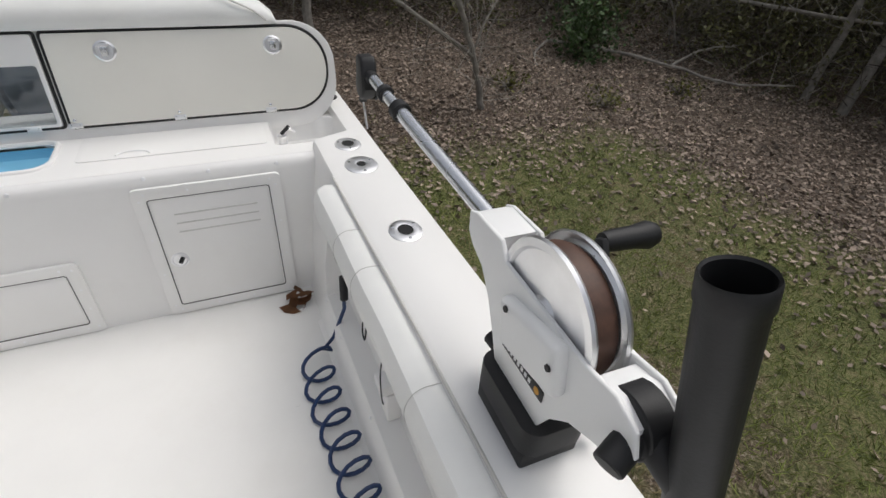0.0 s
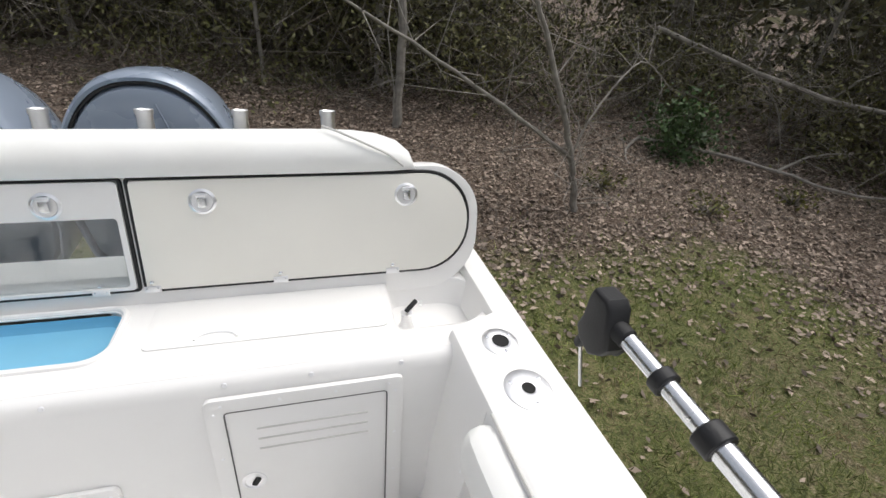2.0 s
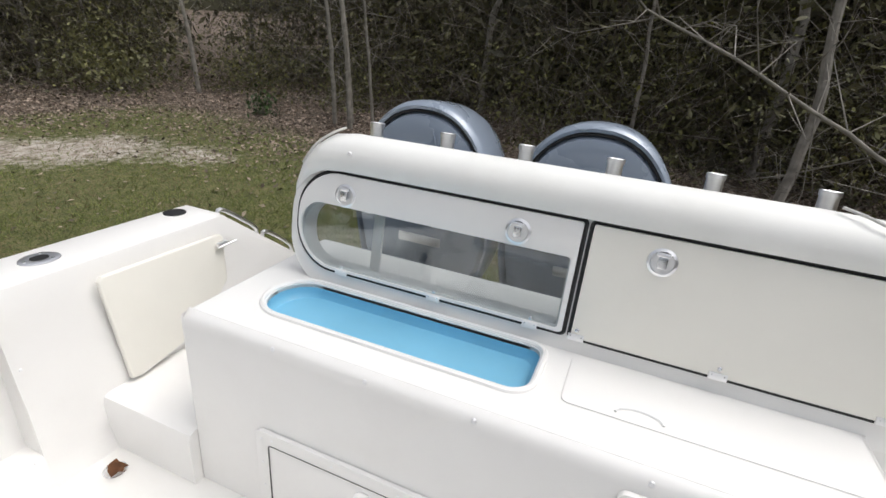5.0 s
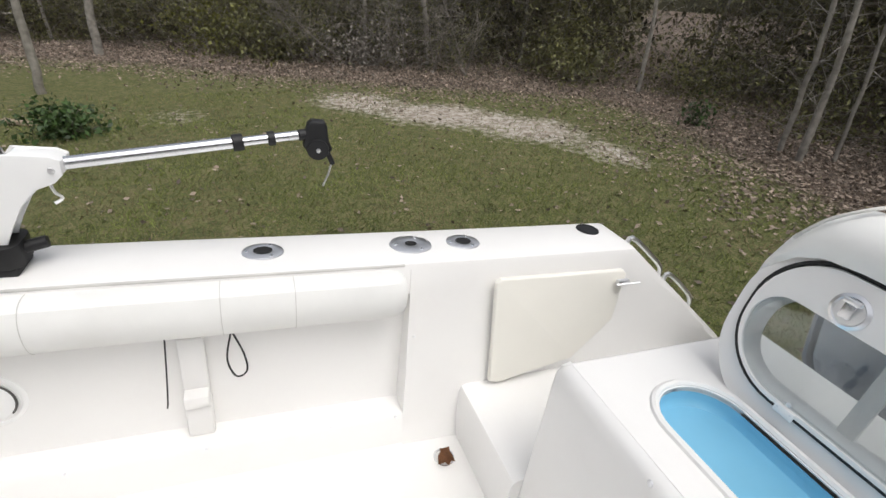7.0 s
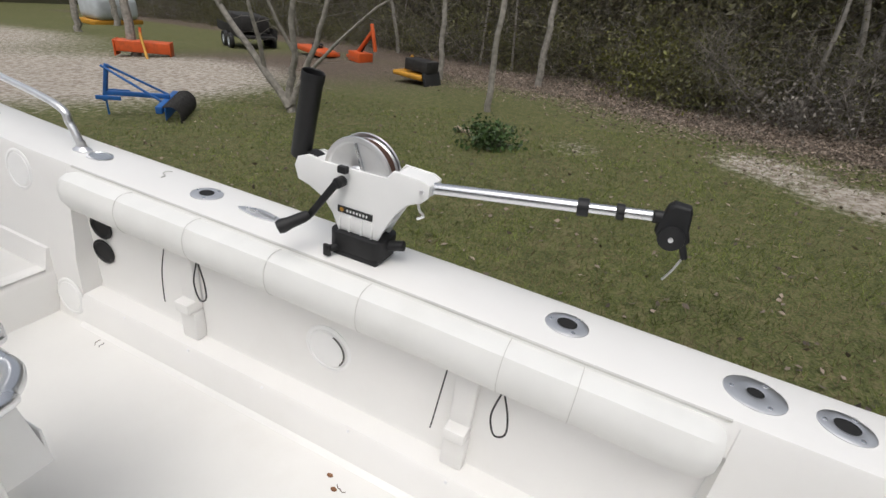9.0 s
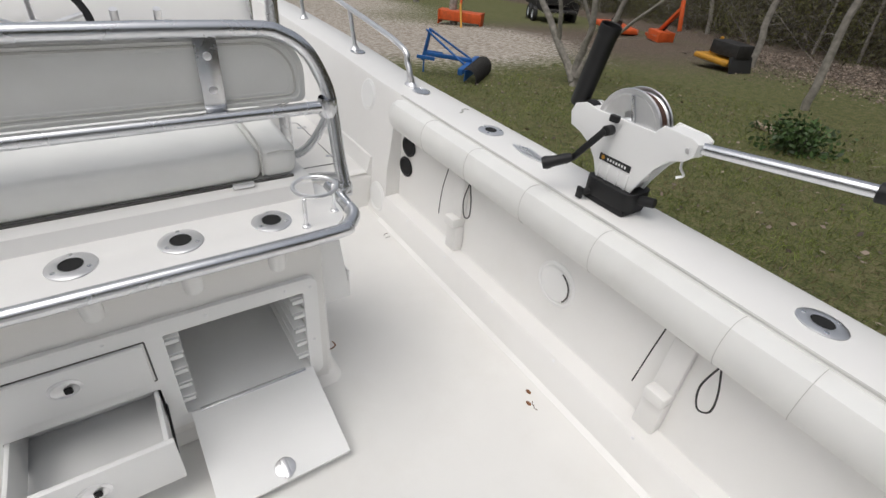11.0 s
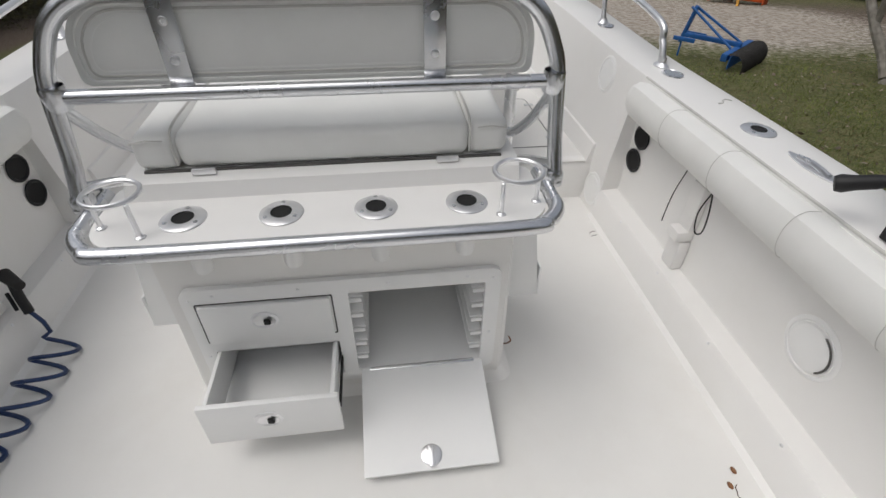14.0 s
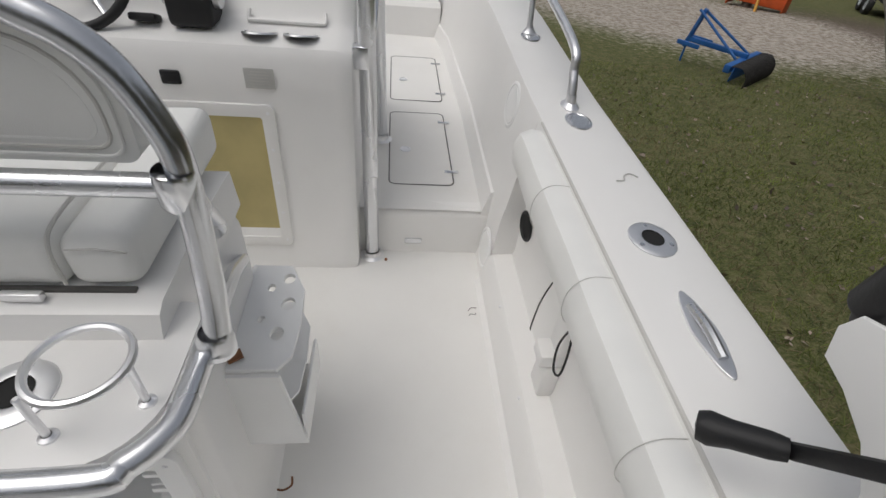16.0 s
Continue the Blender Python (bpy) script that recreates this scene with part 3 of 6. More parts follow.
latch(0.494, 0.298, lp_), latch(1.096, 0.296, lp_), latch(-0.47, 0.296, ls_), latch(0.108, 0.30, ls_)
for x, p in ((0.325, lp_), (0.69, lp_), (1.05, lp_), (-0.46, ls_), (-0.12, ls_), (0.19, ls_)):
    part("hinge", box((0, 0, 0), (0.045, 0.02, 0.006), 0.002, m=LEANB @ Matrix.Translation((x, 0.035, 0.016))), STEEL if p is lp_ else PLAST, p)
    for dx, dz in ((-0.015, 0.038), (0.015, 0.038), (0, 0.056)):
        part("hinge_screw", lathe([(0, 0.003), (0.004, 0.002), (0.006, 0)], 8, LEANB @ Matrix.Translation((x + dx, dz, 0.0165))), ALU, p)
# padded bolster on top
pad = thing("backrest_pad", (0.25, 2.1, 1.10), "long white vinyl backrest pad with piped ends", "cushion")
sec = [(-0.004, 0.0), (-0.014, 0.025), (-0.012, 0.055), (0.006, 0.085), (0.04, 0.104), (0.085, 0.110), (0.125, 0.10), (0.145, 0.07), (0.145, 0.0)]
secs = []
for x, k in ((-0.652, 0.02), (-0.648, 0.35), (-0.638, 0.6), (-0.615, 0.78), (-0.58, 0.9), (-0.53, 0.97), (-0.45, 1.0), (-0.40, 1.0), (0.2, 1.0), (0.85, 1.0), (0.97, 0.97), (1.05, 0.87), (1.11, 0.68), (1.15, 0.38), (1.165, 0.05)):
    secs.append([(x, 2.03 + a * (0.5 + 0.5 * k) + 0.02 * (1 - k), 1.062 - 0.005 - (0.17 - math.sqrt(max(0.0004, 0.0289 - max(0.0, -0.48 - x) ** 2))) + b_ * k) for a, b_ in sec])
part("cover", loft(secs), VINYL, pad)
part("piping", tube([(0.88, 2.10, 1.181), (0.93, 2.06, 1.172), (1.0, 2.032, 1.147), (1.07, 2.022, 1.115), (1.12, 2.024, 1.075)], 0.004, 6, sub=5), SEAM, pad)
part("piping", tube([(-0.50, 2.12, 1.179), (-0.52, 2.06, 1.163), (-0.56, 2.03, 1.125), (-0.60, 2.02, 1.065)], 0.004, 6, sub=5), SEAM, pad)
part("snap", lathe([(0.008, 0), (0.007, 0.004), (0, 0.006)], 12, along((-0.42, 2.018, 1.12), (-0.42, 1, 1.125))), STEEL, pad)
for x in np.linspace(-0.482, 0.908, 6):
    o = thing("rocket_launcher", (x, 2.20, 1.0), "polished steel rod tube standing behind the backrest pad", "rod holder", "rod tubes behind the backrest")
    m = along((x, 2.25, 0.85), (x, 2.300, 1.182))
    part("tube", lathe([(0.024, 0), (0.024, 0.315), (0.027, 0.32), (0.027, 0.332), (0.0245, 0.334), (0.021, 0.33), (0.021, 0.1)], 24, m), STEEL, o)

# ---- outboard engines ----
def engine(cx):
    o = thing("outboard_engine", (cx, 2.85, -0.3), "blue-grey metallic outboard engine with arched visor cowl", "outboard engine", "twin engines")

    def arch(y, k, bulge=0.0):
        pts = []
        for i in range(41):
            a = math.pi * i / 40
            c, sn = math.cos(a), math.sin(a)
            x = 0.335 * k * math.copysign(abs(c) ** 0.86, c)
            pts.append((cx + x, y - bulge * (1 - abs(x) / 0.33), 0.76 + 0.485 * k * sn ** 1.02))
        w = 0.33 * k
        low = [(cx - w * f, y + 0.02, 0.76 - h * k) for f, h in ((1.0, 0.12), (0.93, 0.24), (0.8, 0.30), (0.0, 0.32), (-0.8, 0.30), (-0.93, 0.24), (-1.0, 0.12))]
        return pts + low + pts[:1]

    part("front_panel", loft([arch(y, k, g) for y, k, g in ((2.555, 0.02, 0.0), (2.553, 0.35, 0.004), (2.552, 0.6, 0.008), (2.556, 0.78, 0.012), (2.566, 0.88, 0.01), (2.60, 0.915, 0.0))]), COWL, o)
    part("cowl", loft([arch(y, k) for y, k in ((2.64, 0.905), (2.585, 0.92), (2.565, 0.935), (2.562, 0.96), (2.575, 0.985), (2.61, 1.0), (2.72, 0.985), (2.84, 0.95), (2.95, 0.89), (3.05, 0.79), (3.12, 0.65), (3.16, 0.45), (3.17, 0.05))]), COWL, o)
    part("visor_groove", tube([V(x, 2.572, z) for x, y, z in arch(0, 0.918)[2:39]], 0.006, 6), RUBBER, o, "dark groove under the arched visor")
    for sx in (-1, 1):
        part("vent_recess", box((cx + sx * 0.316, 2.80, 0.76), (0.02, 0.16, 0.12), 0.008, 2), BLACK, o, "black air vent on the cowl side")
        part("side_flash", box((cx + sx * 0.318, 2.70, 0.90), (0.012, 0.16, 0.05), 0.004), INK, o, "black stripe on the cowl side")
    part("crease", tube([(cx + 0.05, 2.542, 1.14), (cx + 0.09, 2.541, 1.0), (cx + 0.10, 2.543, 0.82)], 0.004, 6, sub=4), COWL, o)
    part("midsection", box((cx, 2.80, 0.20), (0.26, 0.42, 0.60), 0.07, 4), BLACK, o)
    part("bracket", box((cx, 2.55, 0.25), (0.30, 0.16, 0.42), 0.03, 3), BLACK, o)
    part("leg", box((cx, 2.85, -0.45), (0.12, 0.30, 0.62), 0.05, 3), COWL, o)
    part("badge", box((cx + 0.02, 2.545, 0.66), (0.20, 0.012, 0.04), 0.004), STEEL, o)
    return o


engine(-0.42), engine(0.275)
tr = part("transom_platform", box((0, 2.43, 0.02), (2.7, 0.30, 0.42), 0.04, 3), GEL)
tagged(tr, "white hull transom carrying the engines", "transom", kind="structure")

# ---- coaming bolsters ----
def bolster(s, y0, y1):
    o = thing("coaming_bolster", (s * 1.2, (y0 + y1) / 2, 0.55), "padded white vinyl coaming bolster under the gunwale", "bolster", "coaming bolsters")
    prof = [(0.0, 0.685), (-0.045, 0.69), (-0.075, 0.676), (-0.092, 0.64), (-0.09, 0.59), (-0.07, 0.552), (-0.035, 0.535), (0.01, 0.535)]
    ends = [(y1, 0.5, -0.0), (y1 - 0.004, 0.78, 0), (y1 - 0.02, 0.93, 0), (y1 - 0.05, 1.0, 0)]
    ys = ends + [(y, 1, 0) for y in np.linspace(y1 - 0.1, y0 + 0.1, 14)] + [(y0 + 0.05, 1.0, 0), (y0 + 0.02, 0.93, 0), (y0 + 0.004, 0.78, 0), (y0, 0.5, 0)]
    rows = []
    for k, (y, f, _) in enumerate(ys):
        I = half_beam(y) - 0.235 - 0.002
        w = 1 + 0.02 * math.sin(k * 2.1)
        rows.append([(s * (I + x * f * w), y, 0.61 + (z - 0.61) * f) for x, z in prof])
    part("cover", loft(rows, True), VINYL, o)
    for y in (y1 - 0.33, y1 - 0.52, y1 - 0.95, y1 - 1.28, y1 - 1.62, y1 - 1.95):
        if y > y0 + 0.1:
            I = half_beam(y) - 0.235 - 0.002
            part("seam", tube([(s * (I + x * 1.012), y, 0.61 + (z - 0.61) * 1.012) for x, z in prof], 0.0009, 5, sub=3), SEAM, o, "stitched seam")
    part("edge_trim", tube([(s * (half_beam(y) - 0.243), y, 0.697) for y in np.linspace(y1, y0, 12)], 0.0045, 6), SEAM, o)
    return o


bolster(-1, -0.95, 1.335), bolster(1, -0.95, 1.335)

# ---- gunwale fittings ----
for s in (1, -1):
    for y in (-0.39, 0.93, 1.388, 1.575):
        x = half_beam(y) - 0.125
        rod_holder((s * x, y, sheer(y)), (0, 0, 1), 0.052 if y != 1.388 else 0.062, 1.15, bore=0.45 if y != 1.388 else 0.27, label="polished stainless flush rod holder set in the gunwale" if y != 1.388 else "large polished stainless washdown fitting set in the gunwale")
    x = half_beam(2.15) - 0.06
    o = thing("fuel_cap", (s * (x - 0.02), 2.12, sheer(2.12)), "round black deck plate near the stern corner", "deck plate", "deck plates")
    part("cap", lathe([(0.045, 0), (0.044, 0.004), (0.036, 0.006), (0.034, 0.003), (0, 0.004)], 28, Matrix.Translation((s * (x - 0.02), 2.12, sheer(2.12)))), BLACK, o)
    for y in (-0.955, -1.70):
        x = half_beam(y) - 0.13
        o = thing("filler_plate", (s * x, y, sheer(y)), "oval chrome deck fill cap on the gunwale", "filler plate", "filler plates")
        part("cap", lathe([(0.048, 0), (0.047, 0.004), (0.038, 0.006), (0.036, 0.004), (0, 0.005)], 28, Matrix.Translation((s * x, y, sheer(y))) @ Matrix.Diagonal((0.85, 1.2, 1, 1))), ALU, o)
    y = -0.13
    x = half_beam(y) - 0.135
    o = thing("pull_up_cleat", (s * x, y, 0.705), "flush polished stainless pop-up cleat in the gunwale", "cleat", "cleats")
    part("plate", slab([(0.026 * math.cos(a) * (1 - 0.25 * abs(math.sin(a))), 0.10 * math.sin(a)) for a in np.linspace(0, 2 * math.pi, 33)[:-1]], [], 0, 0.005, Matrix.Translation((s * x, y, 0.7055)), 0.0015), STEEL, o)
    part("bar", tube([(s * x, y - 0.06, 0.711), (s * x, y, 0.718), (s * x, y + 0.06, 0.711)], 0.009, 8, sub=4), ALU, o)
    # bow rail
    o = thing("bow_rail", (s * 1.38, -2.4, 0.72), "polished stainless tubular bow rail on the gunwale", "rail", "bow rails")
    ry = [-1.06, -1.10, -1.20, -1.9, -2.6, -3.3, -3.9, -4.5, -5.1, -5.6]
    rz = [0.72, 0.80, 0.875, 0.95, 1.02, 1.09, 1.15, 1.2, 1.25, 1.28]
    part("top_rail", tube([(s * max(0.05, half_beam(y) - 0.13), y, z) for y, z in zip(ry, rz)], 0.015, 10, sub=6), STEEL, o)
    for y, ztop in ((-1.79, 0.94), (-2.6, 1.02), (-3.5, 1.11), (-4.4, 1.19)):
        x = s * (half_beam(y) - 0.13)
        part("stanchion", rod((x, y + 0.05, sheer(y)), (x, y - 0.02, ztop), 0.0125), STEEL, o)
        part("foot", lathe([(0.03, 0), (0.03, 0.004), (0.016, 0.02), (0.014, 0.03)], 20, Matrix.Translation((x, y + 0.05, sheer(y)))), STEEL, o)
    part("foot", lathe([(0.036, 0), (0.036, 0.005), (0.02, 0.018), (0.017, 0.04)], 20, Matrix.Translation((s * (half_beam(-1.06) - 0.13), -1.06, sheer(-1.06))) @ Matrix.Diagonal((0.8, 1.2, 1, 1))), STEEL, o)
    # recess fittings
    wx = half_beam(0.2) - 0.235 + 0.016
    o = disc_cover("speaker", (s * wx, 0.215, 0.345), (-s, 0, 0), 0.092, PLAST, "round white speaker grille on the liner wall", "speaker", "speakers")
    part("grille", lathe([(0.066, 0.009), (0.062, 0.0105), (0.03, 0.013), (0, 0.014)], 32, along((s * wx, 0.215, 0.345), (0, 0.215, 0.345))), PLAST, o)
    part("trim_arc", tube([V(s * (wx - 0.011), 0.215 + 0.068 * math.cos(a), 0.345 + 0.068 * math.sin(a)) for a in np.linspace(-0.7, 1.2, 14)], 0.003, 6), GAP_SHADE_TWIG, o)
    for (y, z, x) in ((-0.885, 0.455, 1.262), (-0.905, 0.335, 1.262)):
        o = thing("drink_port", (s * x, y, z), "round black-ringed opening in the liner wall, inside shade painted black", "opening", "liner openings")
        m = along((s * x, y, z), (0, y + 0.1, z))
        part("ring", lathe([(0.054, 0), (0.054, 0.005), (0.046, 0.009), (0.042, 0.004), (0.041, 0.001)], 32, m), BLACK, o)
        # flat black disc paints the opening's dark inside
        part("well", lathe([(0.045, 0.004), (0.043, 0.002), (0, 0.0015)], 28, m), HOLE, o)
    disc_cover("deck_plate", (s * (half_beam(-1.06) - 0.235 - 0.082), -1.06, 0.10), (-s, 0.0, 0.1), 0.085, PLAST, "round white inspection plate low on the liner", "inspection plate", "inspection plates")
    disc_cover("deck_plate", (s * (half_beam(-1.29) - 0.235 - 0.022), -1.29, 0.60), (-s, 0, 0.12), 0.085, PLAST, "round white inspection plate high on the liner", "inspection plate", "inspection plates")
    for y in (1.33, 1.109, 0.73, 0.366, -0.003, -0.366, -0.72):
        I = half_beam(y) - 0.235
        screw((s * (I - 0.081), y, 0.128), (-s, 0, 0.5), 0.006)
    for (y, z) in ((1.345, 0.30), (1.345, 0.45), (-0.97, 0.55)):
        screw((s * (half_beam(y) - 0.235 - 0.052), y + 0.03, z), (-s, 0, 0), 0.0055)
    # gaff rack blocks with black bungee loops
    for y in (0.70, -0.42):
        I = half_beam(y) - 0.235
        o = thing("gaff_bracket", (s * (I - 0.01), y, 0.15), "white moulded gaff bracket under the bolster with bungee loop", "bracket", "gaff brackets")
        part("lower_block", box((s * (I - 0.012), y + 0.02, 0.205), (0.05, 0.075, 0.13), 0.008), GEL, o)
        part("mid_block", box((s * (I - 0.022), y + 0.02, 0.295), (0.07, 0.07, 0.045), 0.008), GEL, o)
        part("upper_block", box((s * (I - 0.002), y + 0.02, 0.41), (0.03, 0.07, 0.19), 0.006), GEL, o)
        b = tube([(s * (I - 0.04), y - 0.035, 0.54), (s * (I - 0.062), y - 0.04, 0.44), (s * (I - 0.064), y - 0.05, 0.33), (s * (I - 0.06), y - 0.055, 0.30)], 0.0022, 6, sub=4)
        part("bungee", b, RUBBER, o, "black bungee cord")
        part("bungee_loop", tube([(s * (I - 0.05), y + 0.13, 0.535), (s * (I - 0.06), y + 0.115, 0.45), (s * (I - 0.062), y + 0.135, 0.385), (s * (I - 0.06), y + 0.165, 0.40), (s * (I - 0.055), y + 0.16, 0.46), (s * (I - 0.05), y + 0.135, 0.535)], 0.0028, 6, sub=5), RUBBER, o, "black bungee loop")

# ---- leaning post ----
LPF = facing((0, 0.0, 0), (1, 0, 0), (0, 0, 1))  # plate z points to -y
AFT = facing((0, 0.0, 0), (-1, 0, 0), (0, 0, 1))  # plate z points to +y, plate x = -X
lpst = thing("leaning_post", (0, -0.25, 0), "white moulded leaning post cabinet with tackle drawers", "leaning post")
def lp_sec(z, x, yf, ya, r=0.05):
    return [(px, py, z) for px, py in rrect(-x, x, yf, ya, r, 5)]
rows = [lp_sec(z, x, -0.50, ya) for z, x, ya in ((0.0, 0.52, -0.02), (0.015, 0.505, -0.03), (0.04, 0.488, -0.05), (0.66, 0.475, -0.05), (0.69, 0.465, -0.045))]
rows = [r + r[:1] for r in rows]
b = loft(rows)
# the aft face is open behind the drawer frame
cut = [f for f in b.faces if f.calc_center_median().y > -0.08 and abs(f.normal.y) > 0.9 and 0.05 < f.calc_center_median().z < 0.65]
bmesh.ops.delete(b, geom=cut, context="FACES")
part("body", b, GEL, lpst)
HB = (0.07, 0.61)
OPEN_R = rrect(0.004, 0.397, 0.125, 0.46, 0.008)
OPEN_D = rrect(-0.39, -0.032, 0.115, 0.272, 0.008)
part("aft_panel", slab([(-0.46, 0.03), (0.46, 0.03), (0.46, 0.69), (-0.46, 0.69)], [OPEN_R, OPEN_D], -0.06, -0.05, AFT), GEL, lpst)
part("drawer_frame", slab(rrect(-0.425, 0.437, 0.085, 0.505, 0.03), [rrect(0.008, 0.393, 0.13, 0.455, 0.006), rrect(-0.386, -0.036, 0.12, 0.268, 0.006)], -0.052, -0.034, AFT, 0.005), PLAST, lpst)
# open compartment with tray rails
cav = thing("tackle_locker", (-0.18, -0.2, 0.2), "open white tackle locker with tray rails, door folded down", "locker")
for nm, (c, sz) in zip(("back", "floor_panel", "top_panel", "side", "side"), (((-0.20, -0.42, 0.2925), (0.40, 0.008, 0.34)), ((-0.20, -0.235, 0.124), (0.40, 0.37, 0.008)), ((-0.20, -0.235, 0.462), (0.40, 0.37, 0.008)), ((-0.001, -0.235, 0.2925), (0.008, 0.37, 0.34)), ((-0.400, -0.235, 0.2925), (0.008, 0.37, 0.34)))):
    part(nm, box(c, sz, 0.001, 1), PLAST, cav)
for x in (-0.025, -0.376):
    for z in (0.185, 0.245, 0.305, 0.365, 0.425):
        part("tray_rail", box((x, -0.21, z), (0.04, 0.32, 0.008), 0.002), PLAST, cav)
    for z in (0.185, 0.245, 0.305, 0.365, 0.425):
        part("rail_end", box((x, -0.045, z - 0.008), (0.034, 0.006, 0.014), 0.002), PLAST, cav)
dm = facing((-0.207, -0.03, 0.128), (-1, 0, 0), (0, 0.30, -0.085))
part("door", slab(rrect(-0.19, 0.19, 0.0, 0.315, 0.004), [], -0.006, 0.008, dm, 0.002), PLAST, cav, "white drop-down door hanging open")
part("hinge", box((0, 0, 0), (0.33, 0.012, 0.006), 0.002, m=dm @ Matrix.Translation((0, 0.002, -0.008))), ALU, cav)
part("latch_plate", lathe([(0.03, 0), (0.03, 0.003), (0.024, 0.006), (0, 0.005)], 24, dm @ Matrix.Translation((0.0, 0.275, -0.006)) @ pose(0, 0, 0, 180, 0, 0)), STEEL, cav)
part("latch_arm", box((0, 0, 0), (0.018, 0.06, 0.012), 0.004, m=dm @ Matrix.Translation((0.0, 0.28, -0.016))), STEEL, cav)


def drawer(y_out, z0, z1, label):
    o = thing("drawer", (0.19, y_out, z0), label, "drawer", "tackle drawers")
    x0, x1 = 0.038, 0.391
    grow = 0.005 if y_out > 0 else -0.004
    part("front", box(((x0 + x1) / 2, y_out, (z0 + z1) / 2), (x1 - x0 + 2 * grow, 0.016, z1 - z0 + grow), 0.003), PLAST, o)
    if y_out > 0:
        for x in (x0 + 0.012, x1 - 0.012):
            part("side", box((x, y_out - 0.16, (z0 + z1) / 2 + 0.008), (0.011, 0.31, z1 - z0 - 0.035), 0.002), PLAST, o)
        part("bottom", box(((x0 + x1) / 2, y_out - 0.16, z0 + 0.012), (x1 - x0 - 0.02, 0.31, 0.008), 0.001), PLAST, o)
        part("back", box(((x0 + x1) / 2, y_out - 0.31, (z0 + z1) / 2), (x1 - x0 - 0.02, 0.01, z1 - z0 - 0.035), 0.001), PLAST, o)
        part("slide", box((x0 - 0.002, y_out - 0.14, (z0 + z1) / 2), (0.006, 0.24, 0.018), 0.001), IRON, o)
        part("catch", box(((x0 + x1) / 2, y_out - 0.012, z0 + 0.03), (0.014, 0.012, 0.016), 0.002), IRON, o)
    else:
        part("seam", ring_strip(rrect(-x1 - 0.002, -x0 + 0.002, z0 - 0.002, z1 + 0.002, 0.003), 0.0022, -0.035, -0.033, AFT), GAP_SHADE_TWIG, o, "dark gap round the drawer front")
    m = along((0.222, y_out + 0.008, (z0 + z1) / 2 + 0.012), (0.222, 5, (z0 + z1) / 2))
    part("latch_ring", lathe([(0.033, 0), (0.033, 0.003), (0.026, 0.006), (0.022, 0.003), (0, 0.003)], 28, m @ Matrix.Diagonal((1.15, 0.9, 1, 1))), STEEL, o)
    part("latch_pull", box((0.216, y_out + 0.013, (z0 + z1) / 2 + 0.008), (0.018, 0.008, 0.02), 0.004), HOLE, o)
    return o


drawer(-0.030, 0.309, 0.452, "white tackle drawer with round steel latch, shut")
drawer(0.155, 0.118, 0.270, "white tackle drawer pulled halfway open")
for x in (0.34, 0.12, -0.12, -0.34):
    screw((x, -0.033, 0.482), (0, 1, 0), 0.005, group="drawer frame screws")
    screw((x * 1.05, -0.033, 0.103), (0, 1, 0), 0.005, group="drawer frame screws")
for z in (0.25, 0.47):
    screw((-0.415, -0.033, z), (0, 1, 0), 0.005, group="drawer frame screws"), screw((0.405, -0.033, z), (0, 1, 0), 0.005, group="drawer frame screws")
# shelf with four rod holders, rail loop, cup rings
sh = thing("rod_shelf", (0, 0.0, 0.7), "white aft shelf of the leaning post framed by an aluminium rail", "shelf")
part("shelf", slab(rrect(-0.51, 0.51, -0.16, 0.105, (0.03, 0.03, 0.11, 0.11), 8), [[(x + 0.03 * math.cos(a), 0.0 + 0.03 * math.sin(a)) for a in np.linspace(0, 2 * math.pi, 17)[:-1]] for x in (0.32, 0.107, -0.107, -0.32)], 0.725, 0.748, UP, 0.004), GEL, sh)
part("seat_riser", loft([[(x, -0.50, 0.69), (x, -0.48, 0.785), (x, -0.30, 0.80), (x, -0.12, 0.795), (x, -0.10, 0.785), (x, -0.085, 0.748), (x, -0.06, 0.69)] for x in (-0.47, 0, 0.47)], True), GEL, sh)
loop = [(-0.53, -0.13, 0.745), (-0.53, 0.0, 0.745), (-0.525, 0.05, 0.745), (-0.49, 0.095, 0.745), (-0.43, 0.115, 0.745), (0, 0.118, 0.745), (0.43, 0.115, 0.745), (0.49, 0.095, 0.745), (0.525, 0.05, 0.745), (0.53, 0.0, 0.745), (0.53, -0.13, 0.745)]
part("edge_rail", tube(loop, 0.0185, 14, sub=6), ALU, sh, "polished aluminium tube rail")
for x in (0.32, 0.107, -0.107, -0.32):
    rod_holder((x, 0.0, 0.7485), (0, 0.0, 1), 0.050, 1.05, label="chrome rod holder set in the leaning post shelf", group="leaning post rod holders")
    o = part("rod_tube", lathe([(0.0, 0), (0.012, 0.002), (0.022, 0.0), (0.024, 0.012), (0.024, 0.15)], 20, along((x * 1.02, -0.025, 0.585), (x, 0.0, 0.735))), PLAST)
    tagged(o, "white plastic rod tube under the leaning post shelf", "rod tube", "leaning post rod tubes")
